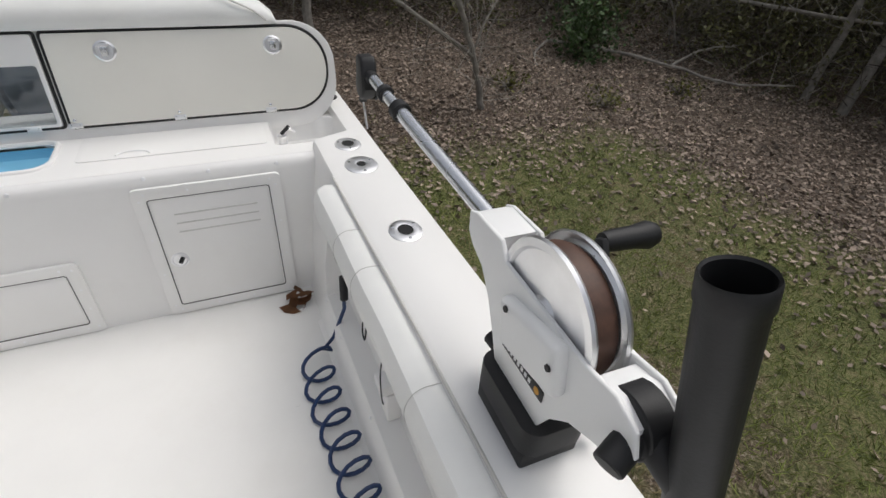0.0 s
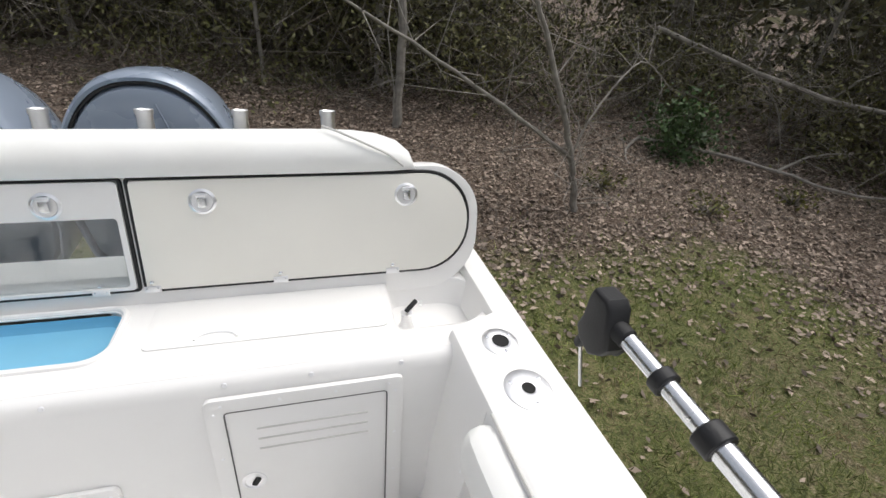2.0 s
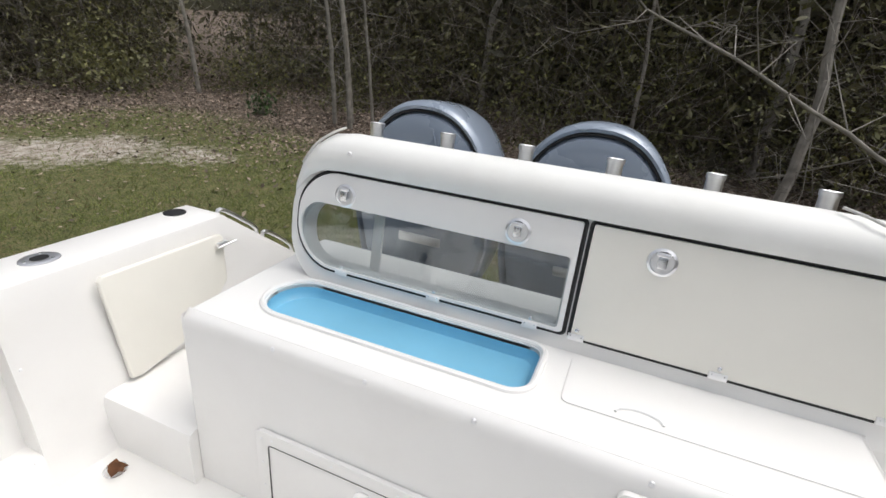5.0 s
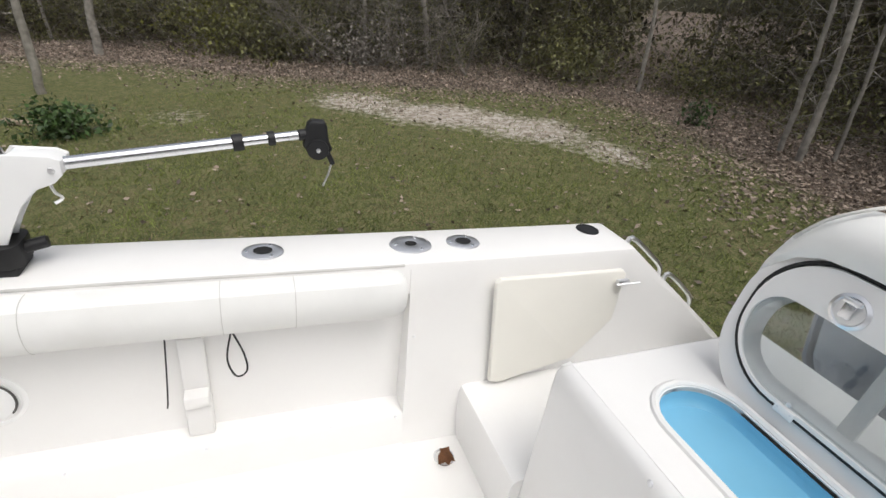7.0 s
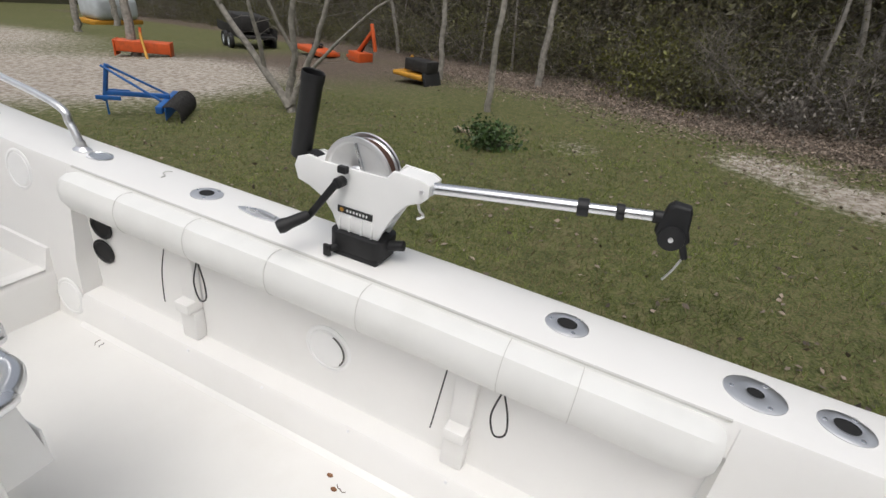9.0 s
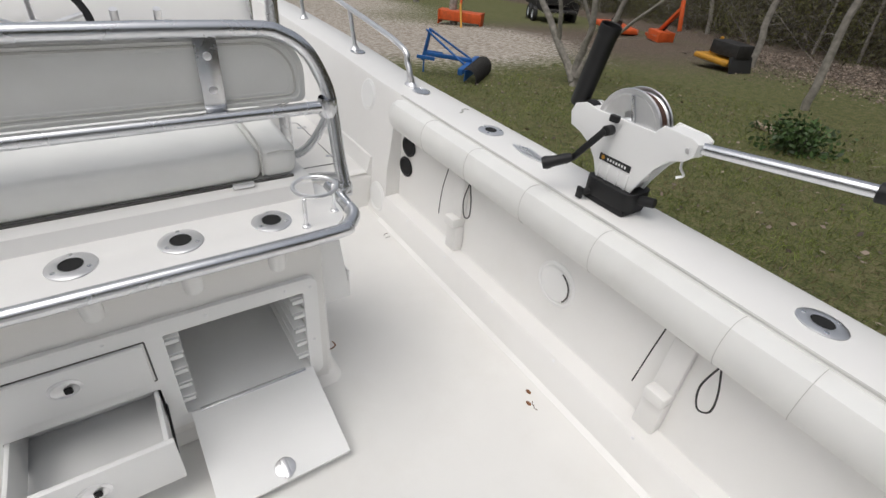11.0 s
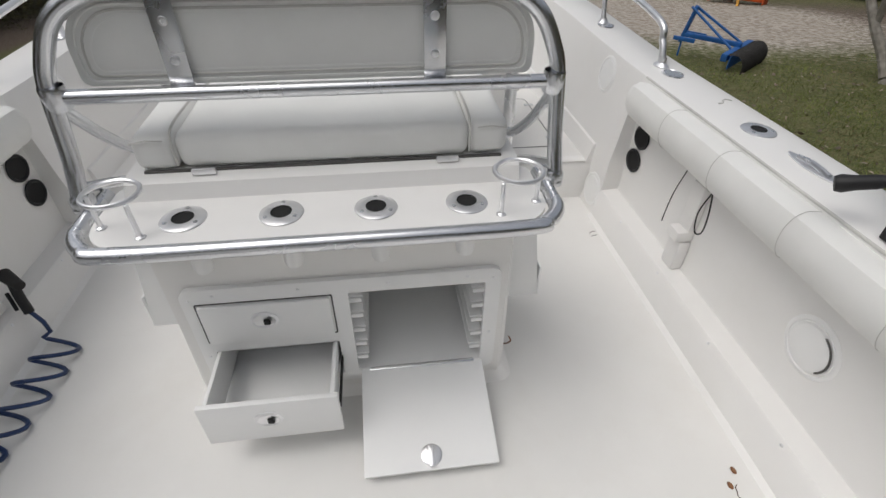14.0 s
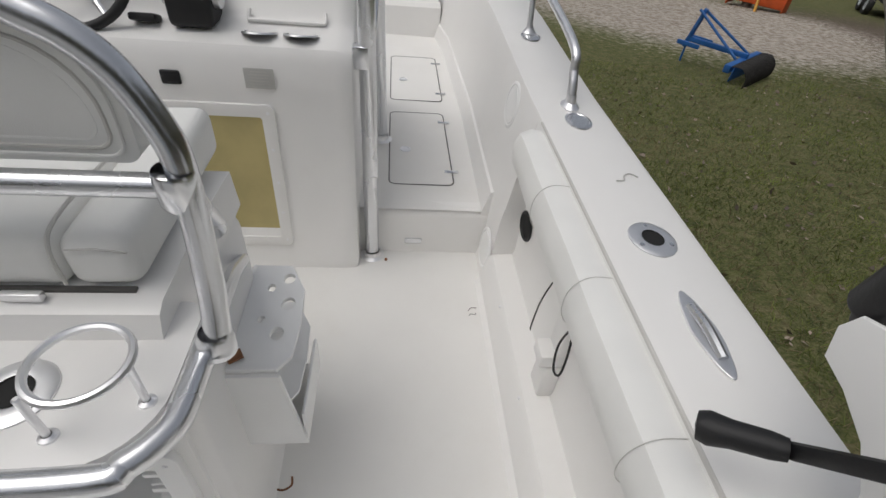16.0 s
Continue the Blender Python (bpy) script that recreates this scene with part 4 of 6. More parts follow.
for s in (1, -1):
    o = thing("cup_ring", (s * 0.435, 0.02, 0.748), "wire drink ring of polished steel on two legs", "cup holder", "wire drink rings")
    part("ring", tube([V(s * 0.435 + 0.055 * math.cos(a), 0.015 + 0.055 * math.sin(a), 0.832) for a in np.linspace(0, 2 * math.pi, 33)[:-1]], 0.0055, 8, closed=True), STEEL, o)
    for dx, dy in ((0.05, 0.0), (-0.045, 0.045)):
        part("leg", rod((s * 0.435 + s * dx, 0.015 + dy, 0.748), (s * 0.435 + s * dx, 0.015 + dy, 0.83), 0.005, 10), STEEL, o)
        part("foot", lathe([(0.012, 0), (0.011, 0.003), (0.006, 0.006)], 12, Matrix.Translation((s * 0.435 + s * dx, 0.015 + dy, 0.748))), STEEL, o)
# cushion
cu = thing("seat_cushion", (0, -0.3, 0.8), "thick white vinyl seat cushion with stitched end panels", "cushion")
def cushion(x0, x1, name):
    b = box(((x0 + x1) / 2, -0.335, 0.848), (x1 - x0, 0.40, 0.10), 0.026, 5)
    for v in b.verts:
        if v.co.z > 0.86:
            v.co.z += 0.012 * math.cos((v.co.y + 0.335) / 0.2 * 1.5) - 0.014 * ((v.co.y + 0.55) / 0.4)
        v.co.z += 0.004 * math.sin(v.co.x * 9)
    return part(name, b, VINYL, cu)
cushion(-0.445, -0.345, "end_panel"), cushion(-0.347, 0.347, "centre_panel"), cushion(0.345, 0.445, "end_panel")
for s in (1, -1):
    part("seam", tube([(s * 0.346, -0.13, 0.815), (s * 0.346, -0.132, 0.875), (s * 0.346, -0.17, 0.90), (s * 0.346, -0.33, 0.90), (s * 0.346, -0.52, 0.885)], 0.003, 6, sub=4), SEAM, cu)
    part("stitch", tube([(s * 0.365, -0.133, 0.875), (s * 0.40, -0.133, 0.878), (s * 0.44, -0.135, 0.87)], 0.0016, 5), SEAM, cu)
    part("hinge", box((s * 0.29, -0.118, 0.803), (0.055, 0.012, 0.014), 0.003), STEEL, cu)
# dark strip laid in as the shade under the cushion
part("shadow_gap", box((0, -0.137, 0.7975), (0.86, 0.01, 0.006), 0.001), GAP_SHADE_TWIG, cu)
# backrest hoop and flip backrest
hp = thing("tube_hoop", (0, -0.12, 0.75), "bent aluminium tube backrest frame of the leaning post", "frame")
hoop = [(-0.555, -0.06, 0.75), (-0.552, -0.10, 0.85), (-0.545, -0.13, 1.0), (-0.53, -0.14, 1.06), (-0.495, -0.145, 1.125), (-0.44, -0.148, 1.165), (-0.36, -0.15, 1.18), (0, -0.15, 1.183), (0.36, -0.15, 1.18), (0.44, -0.148, 1.165), (0.495, -0.145, 1.125), (0.53, -0.14, 1.06), (0.545, -0.13, 1.0), (0.552, -0.10, 0.85), (0.555, -0.06, 0.75)]
part("hoop", tube(hoop, 0.0185, 14, sub=6), ALU, hp)
part("cross_rail", rod((-0.535, -0.128, 0.985), (0.535, -0.128, 0.985), 0.016, 16), ALU, hp)
for s in (1, -1):
    part("collar", lathe([(0.024, -0.025), (0.026, -0.02), (0.026, 0.02), (0.024, 0.025)], 18, along((s * 0.537, -0.128, 0.985), (s * 0.537, -0.118, 1.2))), ALU, hp)
    part("brace", tube([(s * 0.545, -0.13, 0.97), (s * 0.53, -0.22, 0.86), (s * 0.50, -0.27, 0.80), (s * 0.455, -0.30, 0.785)], 0.0135, 10, sub=5), ALU, hp)
    part("front_leg", tube([(s * 0.55, -0.09, 0.79), (s * 0.52, -0.25, 0.72), (s * 0.485, -0.40, 0.62)], 0.013, 10, sub=4), ALU, hp)
    part("socket", lathe([(0.026, 0), (0.026, 0.03), (0.02, 0.04)], 18, Matrix.Translation((s * 0.55, -0.07, 0.745))), ALU, hp)
bk = thing("flip_backrest", (0, -0.17, 1.0), "white vinyl backrest panel held by two metal straps", "backrest")
part("pad", slab(rrect(-0.49, 0.49, 0.995, 1.165, (0.02, 0.02, 0.10, 0.10), 8), [], 0.16, 0.20, LPF, 0.014), VINYL, bk)
for k in (0, 1, 2):
    part("piping", tube([V(x, -0.158 - 0.002 * k, z) for x, z in rrect(-0.475 + 0.012 * k, 0.475 - 0.012 * k, 1.005 + 0.010 * k, 1.155 - 0.010 * k, (0.02, 0.02, 0.09, 0.09), 8)], 0.0028, 6, closed=True), SEAM if k == 1 else VINYL, bk)
for x in (0.285, -0.262):
    part("strap", box((x, -0.148, 1.07), (0.05, 0.006, 0.19), 0.002), ALU, bk)
    for z in (1.048, 1.125):
        part("strap_bolt", lathe([(0.010, 0), (0.009, 0.004), (0.004, 0.005), (0.003, 0.002), (0, 0.002)], 14, along((x, -0.145, z), (x, 1, z))), STEEL, bk)

# tool and tackle racks on the sides of the leaning post
for s in (-1, 1):
    o = thing("tackle_rack", (s * 0.5, -0.37, 0.06), "white plastic tool and leader rack fixed to the leaning post side", "rack", "side racks")
    top_o = [(s * 0.478, -0.50), (s * 0.56, -0.50), (s * 0.60, -0.42), (s * 0.605, -0.32), (s * 0.60, -0.235), (s * 0.575, -0.20), (s * 0.478, -0.20)]
    holes = [[(s * (0.53 + dx) + r * math.cos(a), y + 1.3 * r * math.sin(a)) for a in np.linspace(0, 2 * math.pi, 13)[:-1]] for dx, y, r in ((0.03, -0.455, 0.013), (0.04, -0.375, 0.015), (-0.005, -0.425, 0.009), (0.03, -0.29, 0.014), (-0.01, -0.33, 0.008))]
    part("top_shelf", slab(top_o, holes, 0.50, 0.512, UP, 0.002), PLAST, o)
    part("lower_shelf", slab([(px, py) for px, py in top_o], [], 0.375, 0.383, UP, 0.002), PLAST, o)
    bk_ = slab([(-0.50, 0.512), (-0.20, 0.512), (-0.20, 0.24), (-0.42, 0.24)], [], 0, 0.008, facing((s * 0.478, 0, 0), (0, 1, 0), (0, 0, 1)))
    part("back_plate", bk_, PLAST, o)
    part("side_plate", slab([(s * 0.478, 0.50), (s * 0.58, 0.50), (s * 0.615, 0.24), (s * 0.478, 0.24)], [], 0.19, 0.198, facing((0, 0, 0), (-1, 0, 0), (0, 0, 1)) @ Matrix.Diagonal((-1, 1, -1, 1)), 0.0), PLAST, o)
    part("tray", box((s * 0.545, -0.30, 0.25), (0.13, 0.20, 0.02), 0.004), PLAST, o)
    part("fence", box((s * 0.612, -0.30, 0.30), (0.008, 0.21, 0.11), 0.003), PLAST, o)
lf = box((-0.49, -0.23, 0.516), (0.03, 0.03, 0.004), 0.0015, m=pose(0, 0, 0, 10, 5, 30))
tagged(part("dead_leaf", lf, LEAF), "small brown dead leaf on the tackle rack", "leaf", "loose leaves")

# ---- console, T-top posts, forward deck hatches ----
co = thing("console", (0, -1.5, 0), "white moulded centre console with sloping dash", "console")
prof = [(-1.035, 0.0), (-1.035, 0.04), (-1.05, 0.06), (-1.055, 0.70), (-1.065, 0.79), (-1.09, 0.825), (-1.20, 0.85), (-1.24, 0.87), (-1.30, 0.98), (-1.42, 1.14), (-1.50, 1.17), (-1.75, 1.17), (-2.05, 0.75), (-2.15, 0.21)]
rows = []
for x, k in ((-0.675, 0.0), (-0.672, 0.5), (-0.655, 0.85), (-0.62, 1.0), (0.62, 1.0), (0.655, 0.85), (0.672, 0.5), (0.675, 0.0)):
    rows.append([(x, y - 0.03 * (1 - k), z - 0.03 * (1 - k) * (z > 0.1)) for y, z in prof])
part("shell", loft(rows, True), GEL, co)
CA = facing((0, -1.054, 0), (-1, 0, 0), (0, 0, 1))
part("door_frame", slab(rrect(0.08, 0.435, 0.11, 0.665, 0.025), [rrect(0.12, 0.395, 0.15, 0.625, 0.01)], -0.002, 0.010, CA, 0.003), GEL, co)
part("door_panel", slab(rrect(0.118, 0.397, 0.148, 0.627, 0.01), [], -0.001, 0.003, CA), YELLOW, co, "tan unfinished panel in the console opening")
for z in np.linspace(0.14, 0.64, 5):
    for x in (-0.10, -0.415):
        part("screw", lathe([(0, 0.002), (0.005, 0.001), (0.0055, 0)], 8, along((x, -1.043, z), (x, 0, z))), STEEL, co)
pl = thing("placard", (-0.405, -1.055, 0.765), "small grey capacity placard with printed lines on the console", "sign")
part("plate", box((-0.405, -1.052, 0.745), (0.085, 0.004, 0.06), 0.001), LABEL, pl)
for k in range(5):
    part("print_line", box((-0.405, -1.0495, 0.765 - 0.009 * k), (0.055 - 0.01 * (k == 0), 0.001, 0.003), 0.0003), SEAM, pl)
for x in (-0.155, -0.02):
    o = thing("switch", (x, -1.057, 0.735), "black rubber-covered switch on the console face", "switch", "console switches")
    part("cover", box((x, -1.054, 0.735), (0.055, 0.012, 0.042), 0.006), BLACK, o)
for x in (-0.40, -0.52):
    o = thing("cup_holder", (x, -1.155, 0.84), "round steel-rimmed cup holder recessed in the dash shelf", "cup holder", "console cup holders")
    m = Matrix.Translation((x, -1.150, 0.842)) @ pose(0, 0, 0, 14, 0, 0)
    part("rim", lathe([(0.052, 0.0), (0.050, 0.005), (0.043, 0.006), (0.042, 0.0)], 30, m), STEEL, o)
    # no real depth here, the well's shade is a black disc
    part("well", lathe([(0.0425, 0.005), (0.041, 0.003), (0, 0.0025)], 28, m), HOLE, o)
o = thing("dash_tray", (-0.44, -1.26, 0.9), "white moulded tray lip on the dash", "tray")
part("lip", tube([(-0.36, -1.235, 0.885), (-0.36, -1.212, 0.865), (-0.385, -1.208, 0.862), (-0.56, -1.208, 0.862), (-0.585, -1.212, 0.865), (-0.585, -1.235, 0.885)], 0.006, 8, sub=4), GEL, o)
o = thing("gauge_pod", (-0.10, -1.2, 0.87), "black square instrument on the dash", "instrument")
part("case", box((-0.08, -1.17, 0.86), (0.075, 0.055, 0.022), 0.008, m=pose(0, 0, 0, 20, 0, 0)), BLACK, o)
o = thing("throttle", (-0.22, -1.2, 0.87), "black twin engine throttle binnacle with chrome levers", "throttle")
part("base", box((-0.215, -1.20, 0.92), (0.125, 0.13, 0.15), 0.02, 3), BLACK, o)
for x in (-0.285, -0.145):
    part("lever", tube([(x, -1.20, 0.93), (x, -1.16, 1.0), (x + 0.0, -1.13, 1.06)], 0.014, 10, sub=4), STEEL, o)
    part("hub", rod((x - 0.01, -1.20, 0.925), (x + 0.01, -1.20, 0.925), 0.035, 20), STEEL, o)
o = thing("steering_wheel", (0.10, -1.22, 1.0), "steering wheel with black rim and steel spokes", "steering wheel")
wm = along((0.10, -1.235, 0.97), (0.10, -0.9, 1.10))
part("rim", tube([wm @ V(0.17 * math.cos(a), 0.17 * math.sin(a), 0.06) for a in np.linspace(0, 2 * math.pi, 41)[:-1]], 0.014, 10, closed=True), BLACK, o)
for k in range(5):
    a = 2 * math.pi * k / 5 + 0.3
    part("spoke", tube([wm @ V(0, 0, 0.02), wm @ V(0.08 * math.cos(a), 0.08 * math.sin(a), 0.04), wm @ V(0.17 * math.cos(a), 0.17 * math.sin(a), 0.06)], 0.009, 8), STEEL, o)
part("hub", lathe([(0, 0.045), (0.03, 0.04), (0.04, 0.02), (0.035, -0.06)], 20, wm), STEEL, o)
for s in (-1, 1):
    o = thing("ttop_leg", (s * 0.725, -1.12, 0), "tall aluminium pipe leg of the T-top beside the console", "T-top frame", "T-top legs")
    part("pipe", rod((s * 0.725, -1.12, 0.0), (s * 0.70, -1.16, 2.15), 0.027, 18), ALU, o)
    part("flange", lathe([(0.048, 0), (0.048, 0.006), (0.034, 0.012), (0.031, 0.03)], 22, Matrix.Translation((s * 0.725, -1.12, 0))), STEEL, o)
    part("front_pipe", rod((s * 0.75, -1.72, 0.205), (s * 0.70, -1.45, 2.15), 0.027, 18), ALU, o)
    part("front_flange", lathe([(0.048, 0), (0.048, 0.006), (0.034, 0.012), (0.031, 0.03)], 22, Matrix.Translation((s * 0.75, -1.72, 0.205))), STEEL, o)
    part("brace", tube([(s * 0.722, -1.14, 0.85), (s * 0.722, -1.30, 0.80), (s * 0.728, -1.50, 0.86), (s * 0.727, -1.60, 0.95)], 0.014, 10, sub=4), ALU, o)
    part("clamp", box((s * 0.695, -1.13, 0.80), (0.05, 0.05, 0.07), 0.008), ALU, o)
def deck_hatch(x0, x1, y0, y1, s):
    o = thing("deck_hatch", (s * (x0 + x1) / 2, (y0 + y1) / 2, 0.206), "flush white deck hatch with hinges and round pull", "hatch", "deck hatches")
    m = Matrix.Translation((0, 0, 0.200)) @ Matrix.Diagonal((s, 1, 1, 1))
    part("panel", slab(rrect(x0, x1, y0, y1, 0.03), [], 0.0, 0.010, m, 0.002), SOLE, o)
    part("gap", tube([V(s * x, y, 0.2085) for x, y in rrect(x0 - 0.003, x1 + 0.003, y0 - 0.003, y1 + 0.003, 0.03)], 0.0028, 5, closed=True), GAP_SHADE_TWIG, o, "dark gap round the hatch")
    for f in (0.15, 0.85):
        part("hinge", box((s * x1, y0 + f * (y1 - y0), 0.2115), (0.06, 0.022, 0.004), 0.0015), ALU, o)
    part("pull", lathe([(0.026, 0), (0.025, 0.003), (0.019, 0.004), (0.017, 0.001), (0, 0.001)], 20, Matrix.Translation((s * (x0 + 0.07), (y0 + y1) / 2 + 0.05, 0.2105))), STEEL, o)
for s in (-1, 1):
    deck_hatch(0.79, 1.06, -2.02, -1.34, s), deck_hatch(0.79, 1.07, -2.85, -2.18, s)
# bow seat platform closes the view forward
bw = loft([[(x, -3.3, 0.2), (x, -3.31, 0.40), (x, -3.34, 0.43), (x, -4.4, 0.44), (x, -5.0, 0.44), (x, -5.6, 0.44)] for x in (-1.0, 0, 1.0)])
for v in bw.verts:
    v.co.x *= max(0.05, half_beam(v.co.y) - 0.3)
tagged(part("bow_platform", bw, GEL), "white moulded casting platform in the bow", "platform", kind="structure")

# ---- downriggers ----
def downrigger(s, dx, dy, turn, lift, rise=0.0):
    size = 1.0 if s < 0 else 1.12
    M = Matrix.Translation((s * (1.30 + dx), 0.27 + dy, 0.705 + rise)) @ Matrix.Scale(size, 4) @ Matrix.Rotation(radians(turn), 4, "Z") @ Matrix.Diagonal((-1, 1, 1, 1)) @ Matrix.Translation((0, -0.27, -0.705))
    o = thing("downrigger", M @ V(0, 0.27, 0.705), "white downrigger with aluminium boom and black rod holder on the gunwale", "downrigger", "downriggers")

    def add(name, b, mat, label="", parent=None):
        bmesh.ops.transform(b, matrix=M, verts=b.verts)
        bmesh.ops.recalc_face_normals(b, faces=b.faces)
        return part(name, b, mat, parent or o, label)

    # local: +x is outboard
    SD = facing((0, 0, 0), (0, 1, 0), (0, 0, 1))
    add("mount_plate", box((0, 0.275, 0.715 - rise / 2), (0.11, 0.16, 0.022 + rise), 0.006), BLACK)
    add("swivel_base", slab(rrect(-0.06, 0.06, 0.185, 0.365, 0.03, 5), [], 0.727, 0.785, UP, 0.008), BLACK)
    add("lock_knob", rod((-0.055, 0.215, 0.735), (-0.078, 0.205, 0.73), 0.011, 12), BLACK)
    add("lock_lever", box((-0.083, 0.20, 0.728), (0.012, 0.026, 0.04), 0.005), BLACK)
    add("side_knob", rod((0.0, 0.36, 0.76), (0.01, 0.41, 0.77), 0.016, 12), BLACK)
    low = [(0.205, 0.785), (0.345, 0.785), (0.365, 0.83), (0.395, 0.885), (0.43, 0.925), (0.47, 0.942), (0.49, 0.962), (0.492, 0.998), (0.47, 1.008), (0.38, 1.012), (0.36, 0.985), (0.15, 0.982), (0.10, 0.99), (0.06, 0.975), (0.048, 0.945), (0.06, 0.905), (0.10, 0.895), (0.15, 0.87), (0.185, 0.83)]
    for sx in (-0.038, 0.030):
        add("side_plate", slab(low, [], sx, sx + 0.008, SD, 0.003), PLAST)
    add("core", slab([(0.215, 0.79), (0.335, 0.79), (0.36, 0.84), (0.20, 0.84)], [], -0.035, 0.036, SD, 0.003), PLAST)
    add("nose", slab([(0.39, 0.90), (0.43, 0.928), (0.47, 0.945), (0.49, 0.965), (0.49, 0.995), (0.47, 1.006), (0.39, 1.008)], [], -0.036, 0.034, SD, 0.006), PLAST)
    add("tail", slab([(0.06, 0.91), (0.10, 0.90), (0.14, 0.89), (0.14, 0.975), (0.10, 0.985), (0.065, 0.97)], [], -0.036, 0.034, SD, 0.006), PLAST)
    add("gearbox", box((0.045, 0.25, 0.925), (0.03, 0.15, 0.085), 0.012, 3, m=pose(0, 0, 0, -12, 0, 0)), PLAST)
    for y, z in ((0.19, 0.945), (0.305, 0.945), (0.20, 0.90), (0.31, 0.895)):
        add("case_screw", lathe([(0.006, 0), (0.005, 0.003), (0, 0.003)], 10, along((0.0595 if z > 0.92 else 0.038, y, z), (1, y, z))), IRON)
    for y in (0.215, 0.25, 0.29, 0.325):
        add("rib", box((-0.04, y, 0.812), (0.012, 0.006, 0.05), 0.002), PLAST)
    for side in (-1, 1):
        b = box((side * 0.0395, 0.265, 0.853), (0.003, 0.12, 0.022), 0.0014)
        add("badge", b, INK, "black maker's badge plate")
        for k in range(7):
            add("badge_mark", box((side * 0.0414, 0.240 + 0.011 * k, 0.853), (0.0012, 0.006, 0.008), 0.0004), PLAST)
        add("badge_dot", lathe([(0.007, 0), (0.006, 0.001), (0, 0.001)], 14, along((side * 0.0409, 0.220, 0.853), (side, 0.220, 0.853))), YPAINT)
    # spool of two steel discs with brown line between
    c = V(0, 0.262, 0.962)
    for x, d in ((-0.026, -1), (0.026, 1)):
        add("spool_disc", lathe([(0.112, -0.004), (0.114, 0.0), (0.112, 0.005), (0.100, 0.006), (0.095, 0.001), (0.03, 0.001), (0.025, 0.006), (0, 0.006)], 48, along(c + V(x, 0, 0), c + V(x + d, 0, 0))), STEEL)
        if d < 0:
            add("spool_spoke", box((c.x + x + d * 0.004, c.y + 0.005, c.z + 0.055), (0.006, 0.012, 0.085), 0.002, m=pose(0, 0, 0, 20, 0, 0)), ALU)
    add("spool_line", lathe([(0.098, -0.020), (0.102, -0.01), (0.101, 0.006), (0.099, 0.020)], 40, along(c, c + V(1, 0, 0))), CORD, "brown line wound on the spool")
    # crank
    add("crank_hub", rod((-0.045, 0.225, 0.945), (-0.075, 0.225, 0.945), 0.016, 16), BLACK)
    add("crank_brake", box((-0.06, 0.235, 0.985), (0.02, 0.03, 0.022), 0.005), BLACK)
    if s < 0:
        arm, grip = ((-0.078, 0.178, 0.882), (-0.078, 0.13, 0.817)), ((-0.082, 0.135, 0.825), (-0.17, 0.075, 0.79))
    else:
        arm, grip = ((-0.078, 0.265, 0.975), (-0.078, 0.295, 1.03)), ((-0.082, 0.305, 1.035), (-0.185, 0.305, 1.03))
    add("crank_arm", box((0, 0, 0), (0.014, 0.022, 0.16), 0.006, m=along(*arm)), BLACK)
    add("crank_grip", lathe([(0, 0), (0.014, 0.002), (0.017, 0.02), (0.018, 0.06), (0.022, 0.085), (0.018, 0.098), (0, 0.10)], 18, along(*grip)), BLACK)
    # rod holder
    add("holder_socket", rod((-0.02, 0.09, 0.945), (0.02, 0.09, 0.945), 0.045, 20), BLACK)
    foot, head = (V(-0.005, 0.045, 0.965), V(-0.005, 0.095, 1.215)) if s < 0 else (V(-0.03, 0.0, 0.86), V(0.008, 0.062, 1.19))
    add("holder_arm", tube([(0.0, 0.10, 0.95), (0.0, 0.06, 0.945), foot + V(0, 0.0, 0.03)], 0.024, 12, sub=4), BLACK)
    add("holder_knob", rod((0.06, 0.06, 0.925), (0.015, 0.075, 0.945), 0.020, 12), BLACK)
    h = (head - foot).length
    add("holder_tube", lathe([(0, 0), (0.027, 0.0), (0.030, 0.005), (0.0305, h - 0.03), (0.0325, h - 0.027), (0.0325, h - 0.003), (0.031, h), (0.0285, h - 0.003), (0.028, 0.05), (0, 0.05)], 32, along(foot, head)), BLACK)
    # boom
    A, Bp = V(0.0, 0.485, 0.98), V(0.055, 1.035, 1.035 + lift)
    add("boom", rod(A, A.lerp(Bp, 0.72), 0.0165, 18), ALU)
    add("boom_inner", rod(A.lerp(Bp, 0.70), Bp, 0.0135, 18), ALU)
    add("collar", rod(A.lerp(Bp, 0.685), A.lerp(Bp, 0.735), 0.023, 20), BLACK)
    add("collar", rod(A.lerp(Bp, 0.85), A.lerp(Bp, 0.885), 0.020, 20), BLACK)
    add("boom_bolt", lathe([(0.008, 0), (0.007, 0.006), (0, 0.007)], 12, along((-0.036, 0.47, 0.975), (-1, 0.47, 0.975))), STEEL)
    add("boom_clip", tube([(-0.02, 0.455, 0.94), (-0.02, 0.46, 0.915), (-0.01, 0.47, 0.895), (-0.02, 0.455, 0.885)], 0.004, 6, sub=4), STEEL)
    def tip(name, b, mat):
        bmesh.ops.translate(b, vec=(0, 0, lift), verts=b.verts)
        return add(name, b, mat)

    add("tip_neck", rod(Bp, Bp + V(0.004, 0.03, 0.002), 0.016, 14), BLACK)
    h = slab([(1.05, 1.03), (1.06, 1.078), (1.075, 1.092), (1.12, 1.09), (1.128, 1.075), (1.135, 1.02), (1.148, 0.99), (1.13, 0.965), (1.09, 0.955), (1.06, 0.975), (1.045, 1.0)], [], 0.035, 0.085, SD, 0.010)
    bmesh.ops.transform(h, matrix=Matrix.Translation((0.06, 1.06, 1.03)) @ Matrix.Diagonal((0.8, 0.8, 0.8, 1)) @ Matrix.Translation((-0.06, -1.06, -1.03)), verts=h.verts)
    tip("tip_head", h, BLACK)
